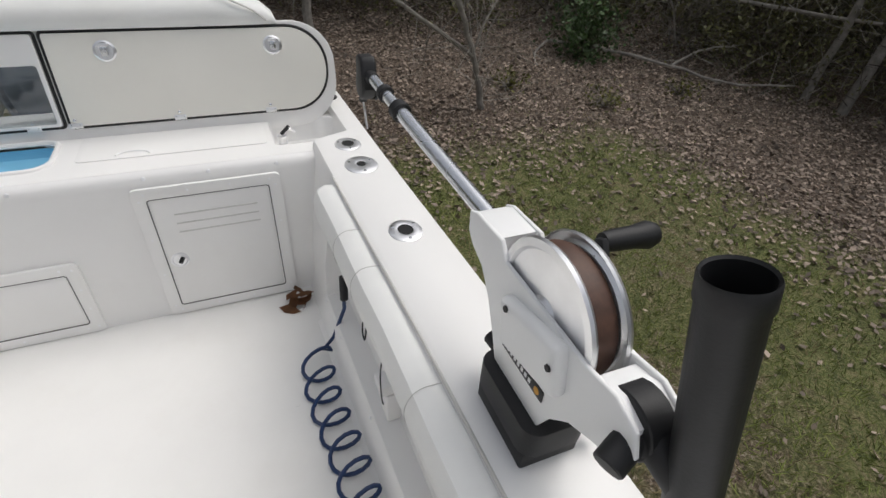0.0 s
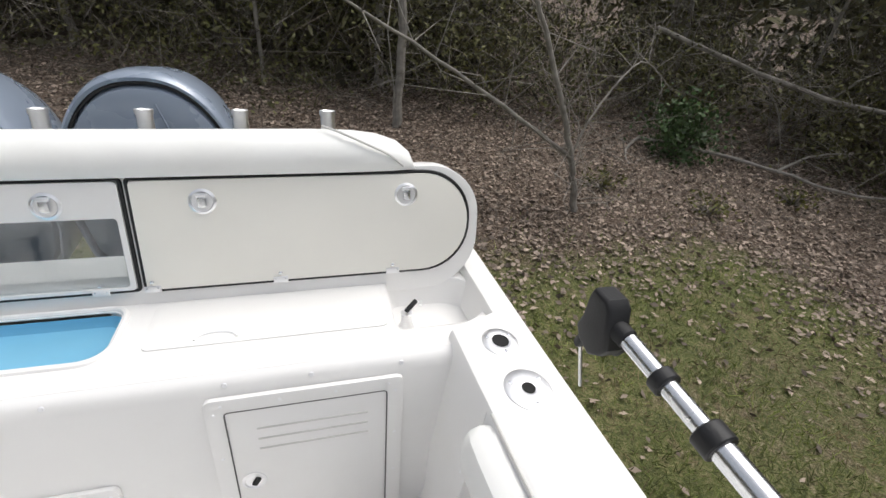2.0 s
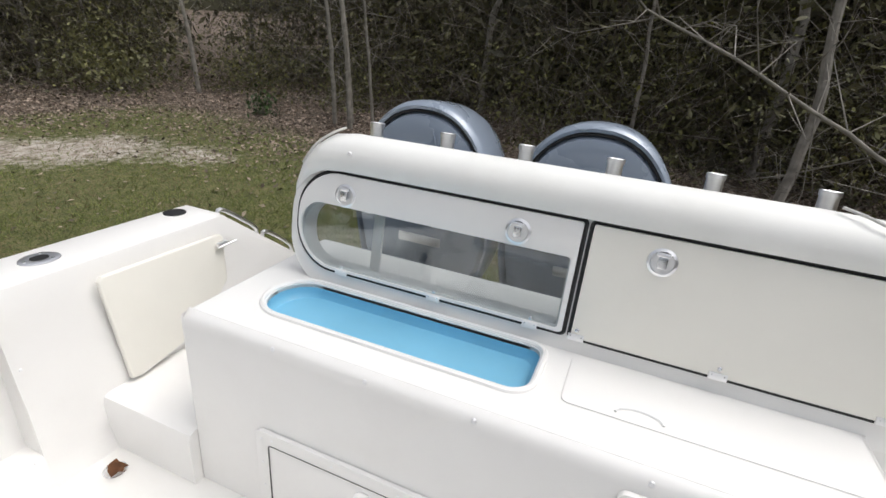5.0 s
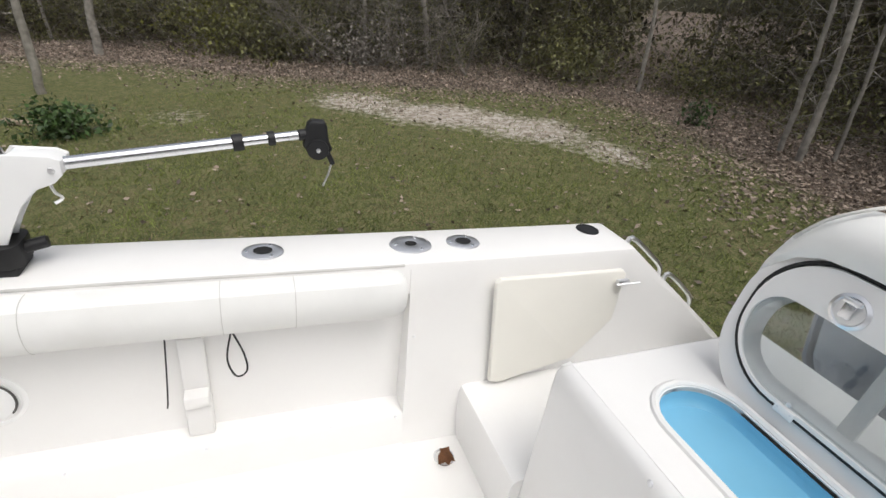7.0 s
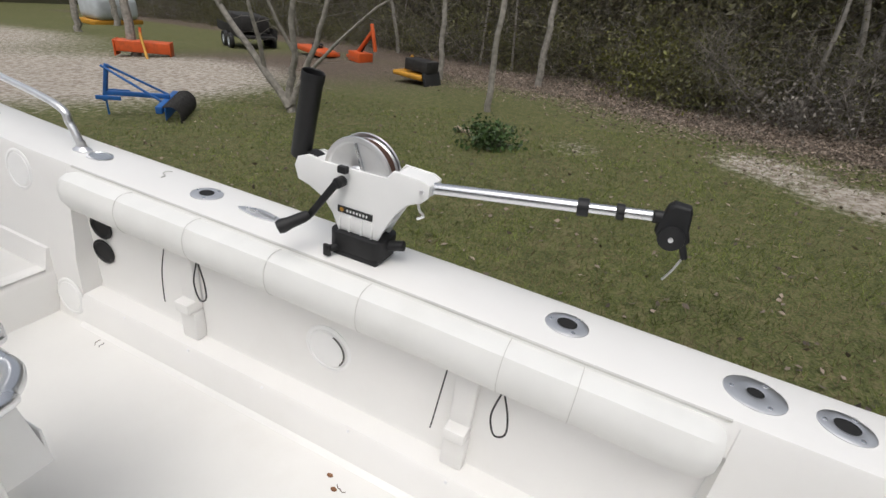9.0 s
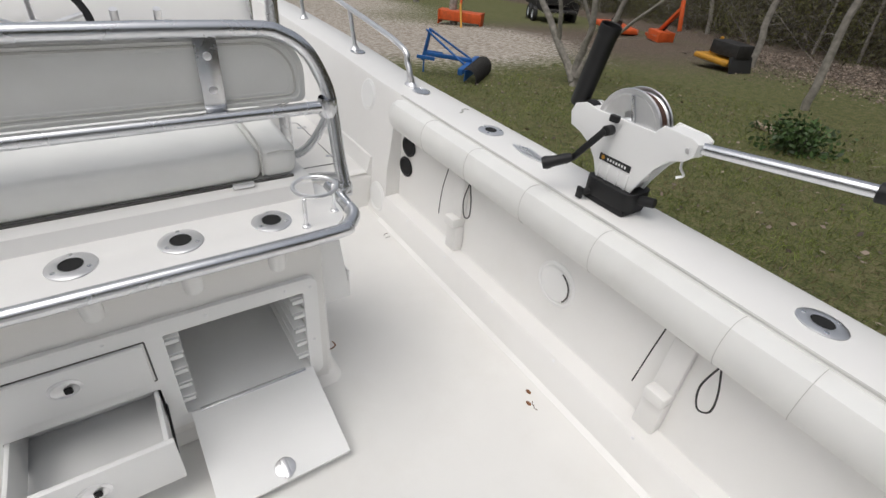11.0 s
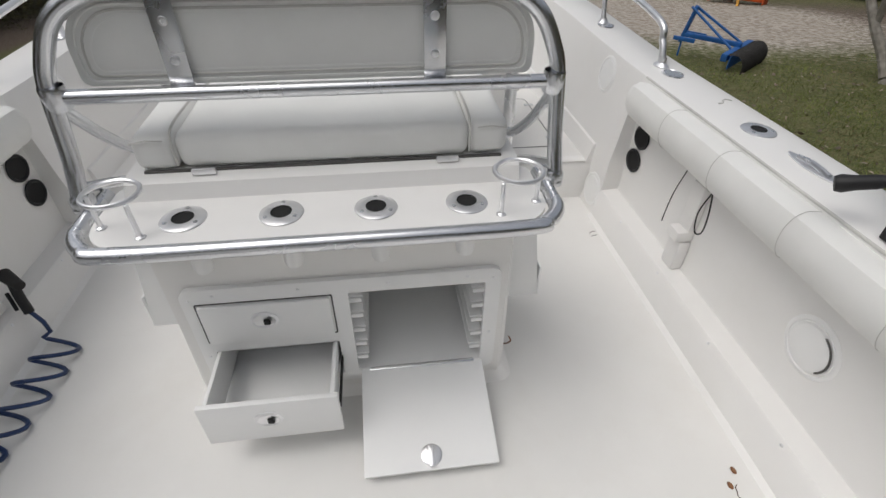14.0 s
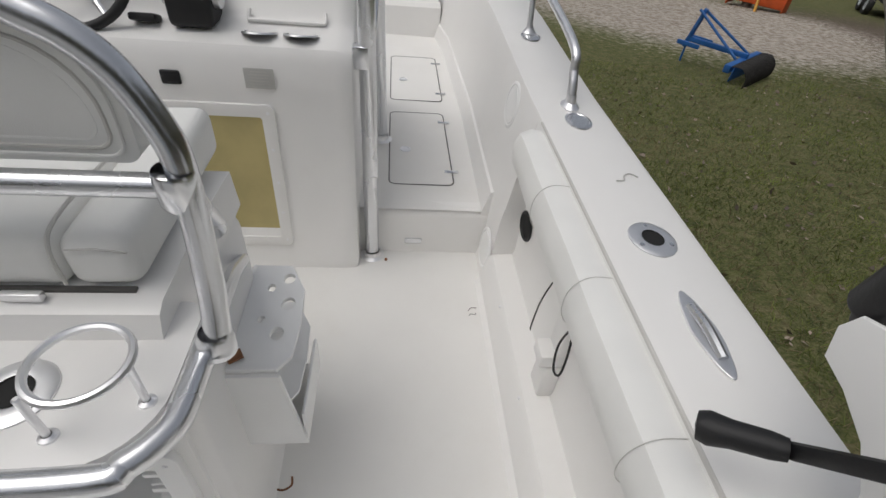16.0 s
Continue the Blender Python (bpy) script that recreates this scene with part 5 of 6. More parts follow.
    tip("tip_pulley", lathe([(0.029, 0), (0.031, 0.003), (0.029, 0.010), (0.010, 0.012), (0, 0.012)], 28, along((0.042, 1.088, 0.998), (-1, 1.088, 0.998))), BLACK)
    tip("tip_bolt", lathe([(0.006, 0.0), (0.006, 0.004), (0, 0.005)], 12, along((0.030, 1.088, 0.998), (-1, 1.088, 0.998))), STEEL)
    tip("line_guard", box((0.06, 1.125, 0.968), (0.022, 0.016, 0.045), 0.006, m=pose(0, 0, 0, 25, 0, 0)), BLACK)
    tip("cable_end", tube([(0.06, 1.13, 0.95), (0.058, 1.12, 0.915), (0.058, 1.105, 0.88)], 0.003, 6), STEEL)
    return o


downrigger(-1, 0.04, 0.008, 0.0, 0.01)
downrigger(1, 0.045, -0.04, -1.0, 0.015, 0.02)

# ---- coiled washdown hose, nozzle, bib ----
hs = thing("coiled_hose", (1.08, 0.4, 0), "dark blue coiled washdown hose lying along the port side", "hose")
pts = [V(1.19, 1.20, 0.30), V(1.185, 1.19, 0.20), V(1.13, 1.17, 0.08), V(1.08, 1.15, 0.04)]
N = 15
for k in range(N * 14 + 1):
    a = 2 * math.pi * k / 14
    y = 1.13 - 1.50 * k / (N * 14)
    r = 0.058 + 0.006 * math.sin(k * 0.37)
    pts.append(V(1.062 + 0.018 * math.sin(y * 5) + r * math.cos(a), y + 0.028 * math.sin(a), 0.038 + 0.030 * math.sin(a + 0.5)))
pts += [V(1.09, -0.39, 0.06), V(1.10, -0.40, 0.10), V(1.13, -0.41, 0.15)]
part("hose", tube(pts, 0.0075, 7), NAVY, hs)
part("cuff", rod((1.195, 1.215, 0.34), (1.188, 1.195, 0.24), 0.016, 14), BLACK, hs)
bib = thing("washdown_bib", (1.205, 1.215, 0.36), "chrome hose bib on the port liner wall", "hose bib")
part("plate", lathe([(0.03, 0), (0.03, 0.004), (0.014, 0.01), (0.014, 0.03)], 18, along((1.235, 1.22, 0.365), (0.5, 1.2, 0.34))), STEEL, bib)
nz_ = thing("spray_nozzle", (1.15, -0.45, 0.2), "black and grey pistol spray nozzle on the hose end", "nozzle")
part("grip", tube([(1.13, -0.41, 0.14), (1.145, -0.43, 0.20), (1.16, -0.455, 0.235)], 0.016, 10, sub=4), BLACK, nz_)
part("head", rod((1.13, -0.44, 0.235), (1.205, -0.495, 0.25), 0.018, 14, 0.024), IRON, nz_)
part("trigger", box((1.165, -0.415, 0.19), (0.01, 0.012, 0.07), 0.004, m=pose(0, 0, 0, 20, 15, 0)), BLACK, nz_)

# ---- small marks and debris on the sole ----
rnd = random.Random(11)
def squiggle(at, size, mat, label, thick=0.0025):
    p, q, pts = V(*at), rnd.uniform(0, 6.3), []
    for k in range(5):
        pts.append(p + V(0, 0, thick * 0.6))
        q += rnd.uniform(-1.3, 1.3)
        p = p + V(math.cos(q), math.sin(q), 0) * size / 4
    tagged(part("twig_debris", tube(pts, thick, 5, sub=3), mat), label, "debris", "loose debris")
for x, y in ((-0.60, 0.03), (0.80, -0.10), (-0.55, -0.24), (-1.12, -0.83), (0.85, 0.45), (-1.06, 0.4), (0.70, -0.62), (-1.09, -0.79), (-0.85, -1.05), (0.2, 0.7), (0.95, 0.95), (0.35, 1.2), (0.6, 1.5), (0.15, 1.53), (-0.2, 0.95), (-0.7, 0.9)):
    squiggle((x, y, 0.0), rnd.uniform(0.03, 0.08), CORD if rnd.random() < 0.6 else GAP_SHADE_TWIG, "tiny dark twig lying on the white sole", 0.0016)
squiggle((-0.545, -0.22, 0.002), 0.09, LEAF, "short brown curled stem lying on the white sole", 0.004)
squiggle((-1.36, -0.62, 0.707), 0.09, SEAM, "thin grey line scrap lying on the gunwale", 0.0018)
for x, y in ((-1.075, 0.36), (-1.04, 0.40), (-0.78, -1.09)):
    lf = lathe([(0, 0.004), (0.005, 0.005), (0.008, 0.001)], 9, Matrix.Translation((x, y, 0.001)) @ Matrix.Diagonal((1, 1.5, 1, 1)))
    tagged(part("dead_leaf", lf, LEAF), "small curled brown leaf on the sole", "leaf", "loose leaves")

# ---- the yard: ground, grass, litter, woods ----
G0, GS = -1.08, 0.08
EDGE = [(14.0, -30.0), (13.0, -14.0), (12.5, -4.0), (11.0, 2.0), (10.0, 5.5), (8.8, 7.9), (7.0, 9.2), (3.5, 8.6), (0.5, 9.0), (-2.5, 10.0), (-5.1, 10.6), (-8.0, 11.3), (-11.3, 11.0), (-13.3, 7.5), (-14.6, 4.6), (-16.5, 1.5), (-18.0, -0.3), (-19.2, -3.4), (-21.5, -8.0), (-24.5, -15.0), (-29.0, -26.0), (-34.0, -48.0)]


def gz(x, y):
    return G0 + GS * y - 0.06 * max(0.0, x) * (1 if x < 12 else 12 / x) + 0.05 * noise.noise((x * 0.25, y * 0.25, 3.0)) + 0.02 * noise.noise((x, y, 8.0))


EP = np.array(EDGE)


def edge_distance(P):
    """Signed distance of points to the woods' edge, positive inside the woods."""
    P = np.atleast_2d(P)
    best = np.full(len(P), 1e9)
    sign = np.ones(len(P))
    for a, b in zip(EP, EP[1:]):
        d = b - a
        t = np.clip(((P - a) @ d) / (d @ d), 0, 1)
        q = P - (a + t[:, None] * d)
        r = np.hypot(q[:, 0], q[:, 1])
        s = np.sign(d[0] * q[:, 1] - d[1] * q[:, 0])
        m = r < best
        best[m], sign[m] = r[m], -s[m]
    return best * sign


gx = np.unique(np.concatenate([np.linspace(-36, 22, 150), [-400, -200, -100, -60, 40, 80, 200, 400]]))
gy = np.unique(np.concatenate([np.linspace(-45, 24, 160), [-400, -200, -100, -65, 40, 80, 200, 400]]))
verts = [(x, y, gz(x, y)) for y in gy for x in gx]
nx = len(gx)
faces = [(j * nx + i, j * nx + i + 1, (j + 1) * nx + i + 1, (j + 1) * nx + i) for j in range(len(gy) - 1) for i in range(nx - 1)]
me = bpy.data.meshes.new("ground")
me.from_pydata(verts, [], faces)
me.shade_smooth()
P2 = np.array([(v[0], v[1]) for v in verts])
D = edge_distance(P2)
inside = D


def bump(P, c, r):
    return np.exp(-(((P[:, 0] - c[0]) / r[0]) ** 2 + ((P[:, 1] - c[1]) / r[1]) ** 2))


port_strip = np.clip((P2[:, 0] > 0) * 1.0, 0, 1)
lit = np.clip((inside + 3.2 + 1.9 * port_strip * (P2[:, 1] > 0)) / 2.0, 0, 1)
lit = np.maximum(lit, 0.62 * np.exp(-((P2[:, 0] + 18) / 7) ** 2 - ((P2[:, 1] + 10) / 8) ** 2) + 0.35 * bump(P2, (-14, -16), (6, 6)))
lit = np.maximum(lit, 0.55 * bump(P2, (3.2, 0.6), (1.6, 1.0)) + 0.42 * bump(P2, (4.5, 2.6), (2.0, 1.2)))
snd = 0.85 * bump(P2, (-10.9, 3.1), (1.0, 1.0)) + 0.9 * bump(P2, (-9.4, 4.6), (1.0, 1.2)) + 0.85 * bump(P2, (-7.9, 6.0), (1.0, 1.1)) + 0.75 * bump(P2, (-6.2, 6.6), (0.7, 0.6)) + 0.95 * bump(P2, (-11.0, -14.0), (4.5, 5.0)) + 0.95 * bump(P2, (-7, -22), (4, 8)) + 0.9 * bump(P2, (-14, -34), (5, 12)) + 0.45 * bump(P2, (-10.1, -0.3), (1.0, 0.9))
for nm, arr in (("litter", lit), ("sand", np.clip(snd, 0, 1))):
    at = me.attributes.new(nm, "FLOAT", "POINT")
    at.data.foreach_set("value", arr.astype(np.float32))
me.materials.append(GROUND)
tagged(new("ground", me), "patchy spring lawn fading into leaf litter and pale sand", "ground", kind="structure")

RNG = np.random.default_rng(7)


def cards(name, C, size, mat, label, category, flat=False, aspect=0.55):
    """Many small leaf blades, each a bent pair of triangles-quads."""
    n = len(C)
    u = RNG.normal(size=(n, 3))
    if flat:
        u[:, 2] *= 0.25
    u /= np.linalg.norm(u, axis=1)[:, None]
    w = RNG.normal(size=(n, 3))
    if flat:
        w[:, 2] *= 0.25
    w -= (w * u).sum(1)[:, None] * u
    w /= np.linalg.norm(w, axis=1)[:, None]
    L = (size * RNG.uniform(0.55, 1.3, n))[:, None]
    v = np.stack([C - u * L, C + w * L * aspect + np.cross(u, w) * L * 0.15, C + u * L, C - w * L * aspect + np.cross(u, w) * L * 0.15], 1).reshape(-1, 3)
    m = bpy.data.meshes.new(name)
    m.vertices.add(4 * n)
    m.vertices.foreach_set("co", v.astype(np.float32).ravel())
    m.loops.add(4 * n)
    m.loops.foreach_set("vertex_index", np.arange(4 * n, dtype=np.int32))
    m.polygons.add(n)
    m.polygons.foreach_set("loop_start", np.arange(0, 4 * n, 4, dtype=np.int32))
    m.update(calc_edges=True)
    m.materials.append(mat)
    return tagged(new(name, m), label, category, kind="stuff") if label else new(name, m)


def needles(name, A, Bv, r, mat, label, category, parent=None):
    """Many thin three-sided tapering twigs from A to Bv."""
    n = len(A)
    t = Bv - A
    t = t / (np.linalg.norm(t, axis=1)[:, None] + 1e-9)
    o = np.cross(t, RNG.normal(size=(n, 3)))
    o /= np.linalg.norm(o, axis=1)[:, None]
    q = np.cross(t, o)
    r = np.broadcast_to(np.asarray(r, float), (n,))[:, None]
    ring = [math.cos(a) * o + math.sin(a) * q for a in (0, 2.094, 4.189)]
    v = np.stack([A + r * k for k in ring] + [Bv + 0.45 * r * k for k in ring], 1).reshape(-1, 3)
    idx = np.array([0, 1, 4, 3, 1, 2, 5, 4, 2, 0, 3, 5])
    loops = (np.arange(n)[:, None] * 6 + idx).ravel().astype(np.int32)
    m = bpy.data.meshes.new(name)
    m.vertices.add(6 * n)
    m.vertices.foreach_set("co", v.astype(np.float32).ravel())
    m.loops.add(12 * n)
    m.loops.foreach_set("vertex_index", loops)
    m.polygons.add(3 * n)
    m.polygons.foreach_set("loop_start", np.arange(0, 12 * n, 4, dtype=np.int32))
    m.update(calc_edges=True)
    m.materials.append(mat)
    ob = new(name, m)
    if parent is not None:
        ob.parent = parent
        ob.matrix_parent_inverse = parent.matrix_world.inverted()
        return tagged(ob, kind="stuff")
    return tagged(ob, label, category, kind="stuff")


def ground_z(P):
    return np.array([gz(x, y) for x, y in P])


# grass tufts on the lawn
n = 420000
P = np.column_stack([RNG.uniform(-12, 9, n), RNG.uniform(-9, 9, n)])
P = P[RNG.random(n) < np.exp(-np.hypot(P[:, 0], P[:, 1] - 1) / 7.0)]
P = P[(np.abs(P[:, 0]) > 1.2) | (P[:, 1] > 3)]
d = edge_distance(P)
P = P[d < -2.5 - 1.6 * (P[:, 0] > 0) + RNG.normal(0, 0.6, len(P))]
P = P[RNG.random(len(P)) > 0.85 * np.exp(-((P[:, 0] + 9.0) / 2.2) ** 2 - ((P[:, 1] - 4.8) / 2.0) ** 2)]
z = ground_z(P)
A = np.column_stack([P, z - 0.005])
tip = A + np.column_stack([RNG.normal(0, 0.035, len(P)), RNG.normal(0, 0.035, len(P)), RNG.uniform(0.02, 0.075, len(P))])
patch = np.array([noise.noise((x * 0.9, y * 0.9, 1.0)) + 0.6 * noise.noise((x * 3.0, y * 3.0, 5.0)) for x, y in P])
green = patch + RNG.normal(0, 0.22, len(P)) > -0.08
dry = ~green & (RNG.random(len(P)) < 0.45)
needles("grass", A[green], tip[green], 0.0045, BLADE, "short patchy green spring grass", "grass")
needles("dry_grass", A[dry], tip[dry], 0.0042, STRAW, "dry straw-coloured grass in the lawn's bare patches", "grass")
# fallen leaves
n = 190000
P = np.column_stack([RNG.uniform(-21, 12, n), RNG.uniform(-9, 13, n)])
d = edge_distance(P)
P = P[(d > -3.4 - 1.5 * (P[:, 0] > 0) + RNG.normal(0, 0.7, n)) & (d < 4)]
P = np.vstack([P, np.column_stack([RNG.uniform(-11, 9, 3600), RNG.uniform(-8, 9, 3600)])])
P = P[(np.abs(P[:, 0]) > 1.6) | (P[:, 1] > 3.2)]
C = np.column_stack([P, ground_z(P) + 0.018 + RNG.uniform(0, 0.02, len(P))])
cards("fallen_leaves", C, 0.038, LITT, "brown and grey fallen leaves covering the woods' edge", "leaf litter", flat=True)

# woods: undergrowth, deep foliage, bare brush
seg = np.hypot(*(EP[1:] - EP[:-1]).T)
cum = np.concatenate([[0], np.cumsum(seg)])


def edge_points(n, d0, d1, s0=0.0, s1=1.0):
    s = RNG.uniform(s0, s1, n) * cum[-1]
    k = np.clip(np.searchsorted(cum, s) - 1, 0, len(seg) - 1)
    a, b = EP[k], EP[k + 1]
    t = ((s - cum[k]) / seg[k])[:, None]
    dv = (b - a) / seg[k][:, None]
    nrm = np.column_stack([dv[:, 1], -dv[:, 0]])
    return a + (b - a) * t + nrm * RNG.uniform(d0, d1, n)[:, None]


if edge_distance(edge_points(1, 1.0, 1.0))[0] < 0:
    raise ValueError("woods lie on the wrong side")


def clumps(centres, per, spread, zlo, zhi):
    out = []
    for c in centres:
        h = RNG.uniform(zlo, zhi)
        q = RNG.normal(0, 1, (per, 3)) * (spread[0], spread[0], spread[1])
        q = q + np.array([c[0], c[1], gz(c[0], c[1]) + h])
        q[:, 2] = np.maximum(q[:, 2], gz(c[0], c[1]) + 0.03)
        out.append(q)
    return np.vstack(out)


cards("undergrowth", clumps(edge_points(560, 0.2, 3.4), 260, (0.5, 0.42), 0.1, 1.8), 0.05, FOLI, "dull olive undergrowth along the woods' edge", "undergrowth", aspect=0.4)
cards("deep_foliage", clumps(edge_points(1000, 2.0, 7.5), 220, (0.8, 0.8), 0.2, 7.5), 0.12, FOLD, "dark leafy depth of the woods", "woods", aspect=0.3)
cards("far_foliage", clumps(edge_points(950, 6.0, 13.0), 190, (1.3, 1.4), 0.2, 12.0), 0.26, FOLD, "dark leafy depth of the far woods", "woods", aspect=0.45)
cards("low_foliage", clumps(edge_points(700, 3.5, 14.0), 190, (1.2, 0.9), 0.2, 3.5), 0.20, FOLD, "dark low brush deep in the woods", "woods", aspect=0.35)
cards("tall_foliage", clumps(edge_points(300, 0.6, 4.0), 150, (0.7, 0.6), 1.0, 6.0), 0.05, YELG, "thin yellow-green leaves hanging in the woods", "woods")


def thicket(name, n, d0, d1, high, length, r0, r1, mat, label):
    P = edge_points(n, d0, d1)
    A = np.column_stack([P, ground_z(P) + high * RNG.random(len(P)) ** 1.3])
    B = A + np.column_stack([RNG.normal(0, length, (len(P), 2)), RNG.normal(0.2, 0.85 * length, len(P))])
    B[:, 2] = np.maximum(B[:, 2], A[:, 2] - 0.3)
    C = B + 0.6 * (B - A) + RNG.normal(0, 0.3 * length, B.shape)
    r = RNG.uniform(r0, r1, len(P))
    needles(name, np.vstack([A, B]), np.vstack([B, C]), np.concatenate([r, r * 0.5]), mat, label, "brush")


thicket("bare_brush", 15000, -0.1, 3.5, 2.6, 0.42, 0.003, 0.008, TWIG, "tangle of bare grey brush and briars")
thicket("brown_brush", 30000, 0.4, 6.0, 4.5, 0.55, 0.004, 0.010, BRIAR, "dense tangle of brown stems inside the woods")
bd = loft([[(-8 + 75 * math.cos(a), -5 + 75 * math.sin(a), z) for a in np.linspace(0, 2 * math.pi, 73)] for z in (-12, 2, 9, 15)])
tagged(part("backdrop", bd, FOLD), "dark distant woods all round the yard", "woods", kind="structure")


def branchy(name, base, segs, label, category="tree", mat=BARK, seed=1, twigs=5, group="", leaves=0, lmat=None):
    """A tree from trunk and limb polylines (points, radius, tip radius), with side twigs of two orders."""
    rr = random.Random(seed)
    o = thing(name, base, label, category, group)
    TA, TB, TR = [], [], []
    for k, (pts, r, r2) in enumerate(segs):
        path = smooth_path(pts, sub=5)
        path = [p + V(rr.uniform(-1, 1), rr.uniform(-1, 1), rr.uniform(-1, 1)) * r * 0.35 * (0 < i < len(path) - 1) for i, p in enumerate(path)]
        part("trunk" if k == 0 else "limb", tube(path, r, 9, taper=r2), mat, o)
        for i in range(2, len(path)):
            for _ in range(twigs if r < 0.09 else max(1, twigs // 3)):
                d = V(rr.gauss(0, 1), rr.gauss(0, 1), rr.gauss(0.5, 0.7)).normalized()
                a = path[i]
                b = a + d * rr.uniform(0.25, 0.8)
                c = b + (d + V(rr.gauss(0, 0.5), rr.gauss(0, 0.5), rr.gauss(0.1, 0.5))) * rr.uniform(0.15, 0.4)
                TA += [a, b]
                TB += [b, c]
                TR += [min(r2, 0.008), 0.004]
                e = b + V(rr.gauss(0, 1), rr.gauss(0, 1), rr.gauss(0, 1)) * 0.22
                TA.append(b), TB.append(e), TR.append(0.003)
    if TA:
        needles("twig", np.array([tuple(v) for v in TA]), np.array([tuple(v) for v in TB]), np.array(TR), mat, "", "", o)
    if leaves:
        C = np.array([tuple(v) for v in TB])
        C = np.repeat(C, leaves, 0) + RNG.normal(0, 0.12, (len(C) * leaves, 3))
        ob = cards("crown", C, 0.045, lmat or FOLI, "", "")
        ob.parent = o
        ob.matrix_parent_inverse = o.matrix_world.inverted()
    return o


def at(x, y, h):
    return V(x, y - GS * h, gz(x, y) + h)


def bush(x, y, r, h, mat, label, n=900, leaf=0.05):
    o = thing("bush", at(x, y, 0), label, "bush")
    q = RNG.normal(0, 1, (n, 3)) * (r * 0.5, r * 0.5, h * 0.3) + np.array(at(x, y, h * 0.45))
    q[:, 2] = np.maximum(q[:, 2], gz(x, y) + 0.02)
    ob = cards("crown", q, leaf, mat, "", "")
    ob.parent, ob.matrix_parent_inverse = o, o.matrix_world.inverted()
    st = needles("stem", np.tile(np.array(at(x, y, 0)), (30, 1)), q[:30], 0.008, TWIG, "", "", o)
    return o


# pale multi-stemmed tree beside the blue box rake
bx, by = -9.35, -6.8
segs = [([at(bx, by, -0.05), at(bx - 0.1, by - 0.1, 0.5), at(bx - 0.1, by + 0.15, 1.3), at(bx + 0.0, by + 0.3, 3.2), at(bx - .2, by + 0.5, 5.5)], 0.11, 0.03),
        ([at(bx, by - 0.05, 0.1), at(bx + 0.1, by - 0.6, 0.9), at(bx + 0.3, by - 1.5, 2.2), at(bx + 0.4, by - 2.3, 3.6), at(bx + .4, by - 2.9, 5.0)], 0.10, 0.025),
        ([at(bx, by + 0.05, 0.2), at(bx - 0.3, by + 0.6, 1.5), at(bx - 0.4, by + 1.1, 3.0), at(bx - 0.4, by + 1.5, 5.0)], 0.08, 0.02),
        ([at(bx - 0.05, by + 0.1, 0.5), at(bx - 0.2, by + 0.9, 1.3), at(bx - 0.3, by + 2.2, 2.3), at(bx - 0.4, by + 3.4, 2.9)], 0.05, 0.012),
        ([at(bx + 0.1, by - 0.6, 0.9), at(bx + 0.4, by - 0.5, 2.2), at(bx + 0.6, by - 0.7, 4.2)], 0.06, 0.015),
        ([at(bx + 0.3, by - 1.5, 2.2), at(bx + 0.2, by - 1.0, 3.2), at(bx + 0.1, by - 0.8, 4.6)], 0.045, 0.012),
        ([at(bx - 0.1, by + 0.15, 1.3), at(bx + 0.3, by - 0.2, 2.6), at(bx + 0.4, by - 0.3, 4.4)], 0.045, 0.012)]
branchy("bare_tree", at(bx, by, 0), segs, "pale grey multi-stemmed bare tree on the lawn", seed=3, twigs=1)
# slim trunks along the woods
for k, (x, y, lean, r) in enumerate(((-12.4, -3.0, 0.3, 0.09), (-18.0, -3.1, 0.4, 0.13), (-10.6, 10.6, -0.1, 0.06), (-14.0, -18.5, 0.0, 0.20), (-19.0, -30.0, 0.3, 0.2), (-24.0, -34.0, 0.2, 0.22), (-5.3, 9.6, -0.1, 0.06), (-5.5, 10.0, -0.2, 0.05), (-5.8, 9.8, -0.05, 0.05), (-5.1, 10.2, -0.3, 0.035), (0.2, 10.3, -0.2, 0.04), (2.3, 8.4, 0.5, 0.08), (-17.0, -6.5, 0.2, 0.11), (-15.9, 4.4, 0.3, 0.07))):
    branchy("slim_tree", at(x, y, 0), [([at(x, y, -0.05), at(x + 0.1 * lean, y + lean * 0.3, 1.5), at(x - 0.1, y + lean * 0.7, 3.5), at(x, y + lean * 1.4, 7.0)], r, r * 0.45)], "slim grey tree trunk at the woods' edge", seed=20 + k, twigs=2, group="trees at the woods' edge")
for k, p in enumerate(edge_points(75, 0.8, 6.0)):
    x, y = p
    r = RNG.uniform(0.03, 0.11)
    q = RNG.normal(0, 0.5, 4)
    branchy("woodland_tree", at(x, y, 0), [([at(x, y, -0.05), at(x + q[0] * 0.3, y + q[1] * 0.3, 2.2), at(x + q[0], y + q[1], 4.5), at(x + q[2], y + q[3], 8.0)], r, r * 0.4)], "grey woodland tree with thin branches", seed=70 + k, twigs=2, group="woodland trees", leaves=2 if k % 3 else 0)
# leaning bare saplings behind the port quarter
branchy("leaning_tree", at(4.15, 5.66, 0), [([at(4.15, 5.66, -0.03), at(4.06, 5.67, 0.35), at(3.92, 5.68, 0.72), at(3.62, 5.7, 1.45), at(3.1, 5.75, 2.5), at(2.6, 5.8, 3.7)], 0.05, 0.018),
        ([at(3.92, 5.68, 0.72), at(3.3, 5.72, 1.08), at(2.4, 5.8, 1.55), at(1.2, 5.9, 2.1), at(0.2, 6.0, 2.5)], 0.03, 0.010),
        ([at(3.92, 5.68, 0.75), at(4.2, 5.85, 1.25), at(4.9, 6.2, 1.8), at(5.6, 6.4, 1.5)], 0.016, 0.006)], "leaning bare sapling with long grey limbs", seed=5, twigs=2)
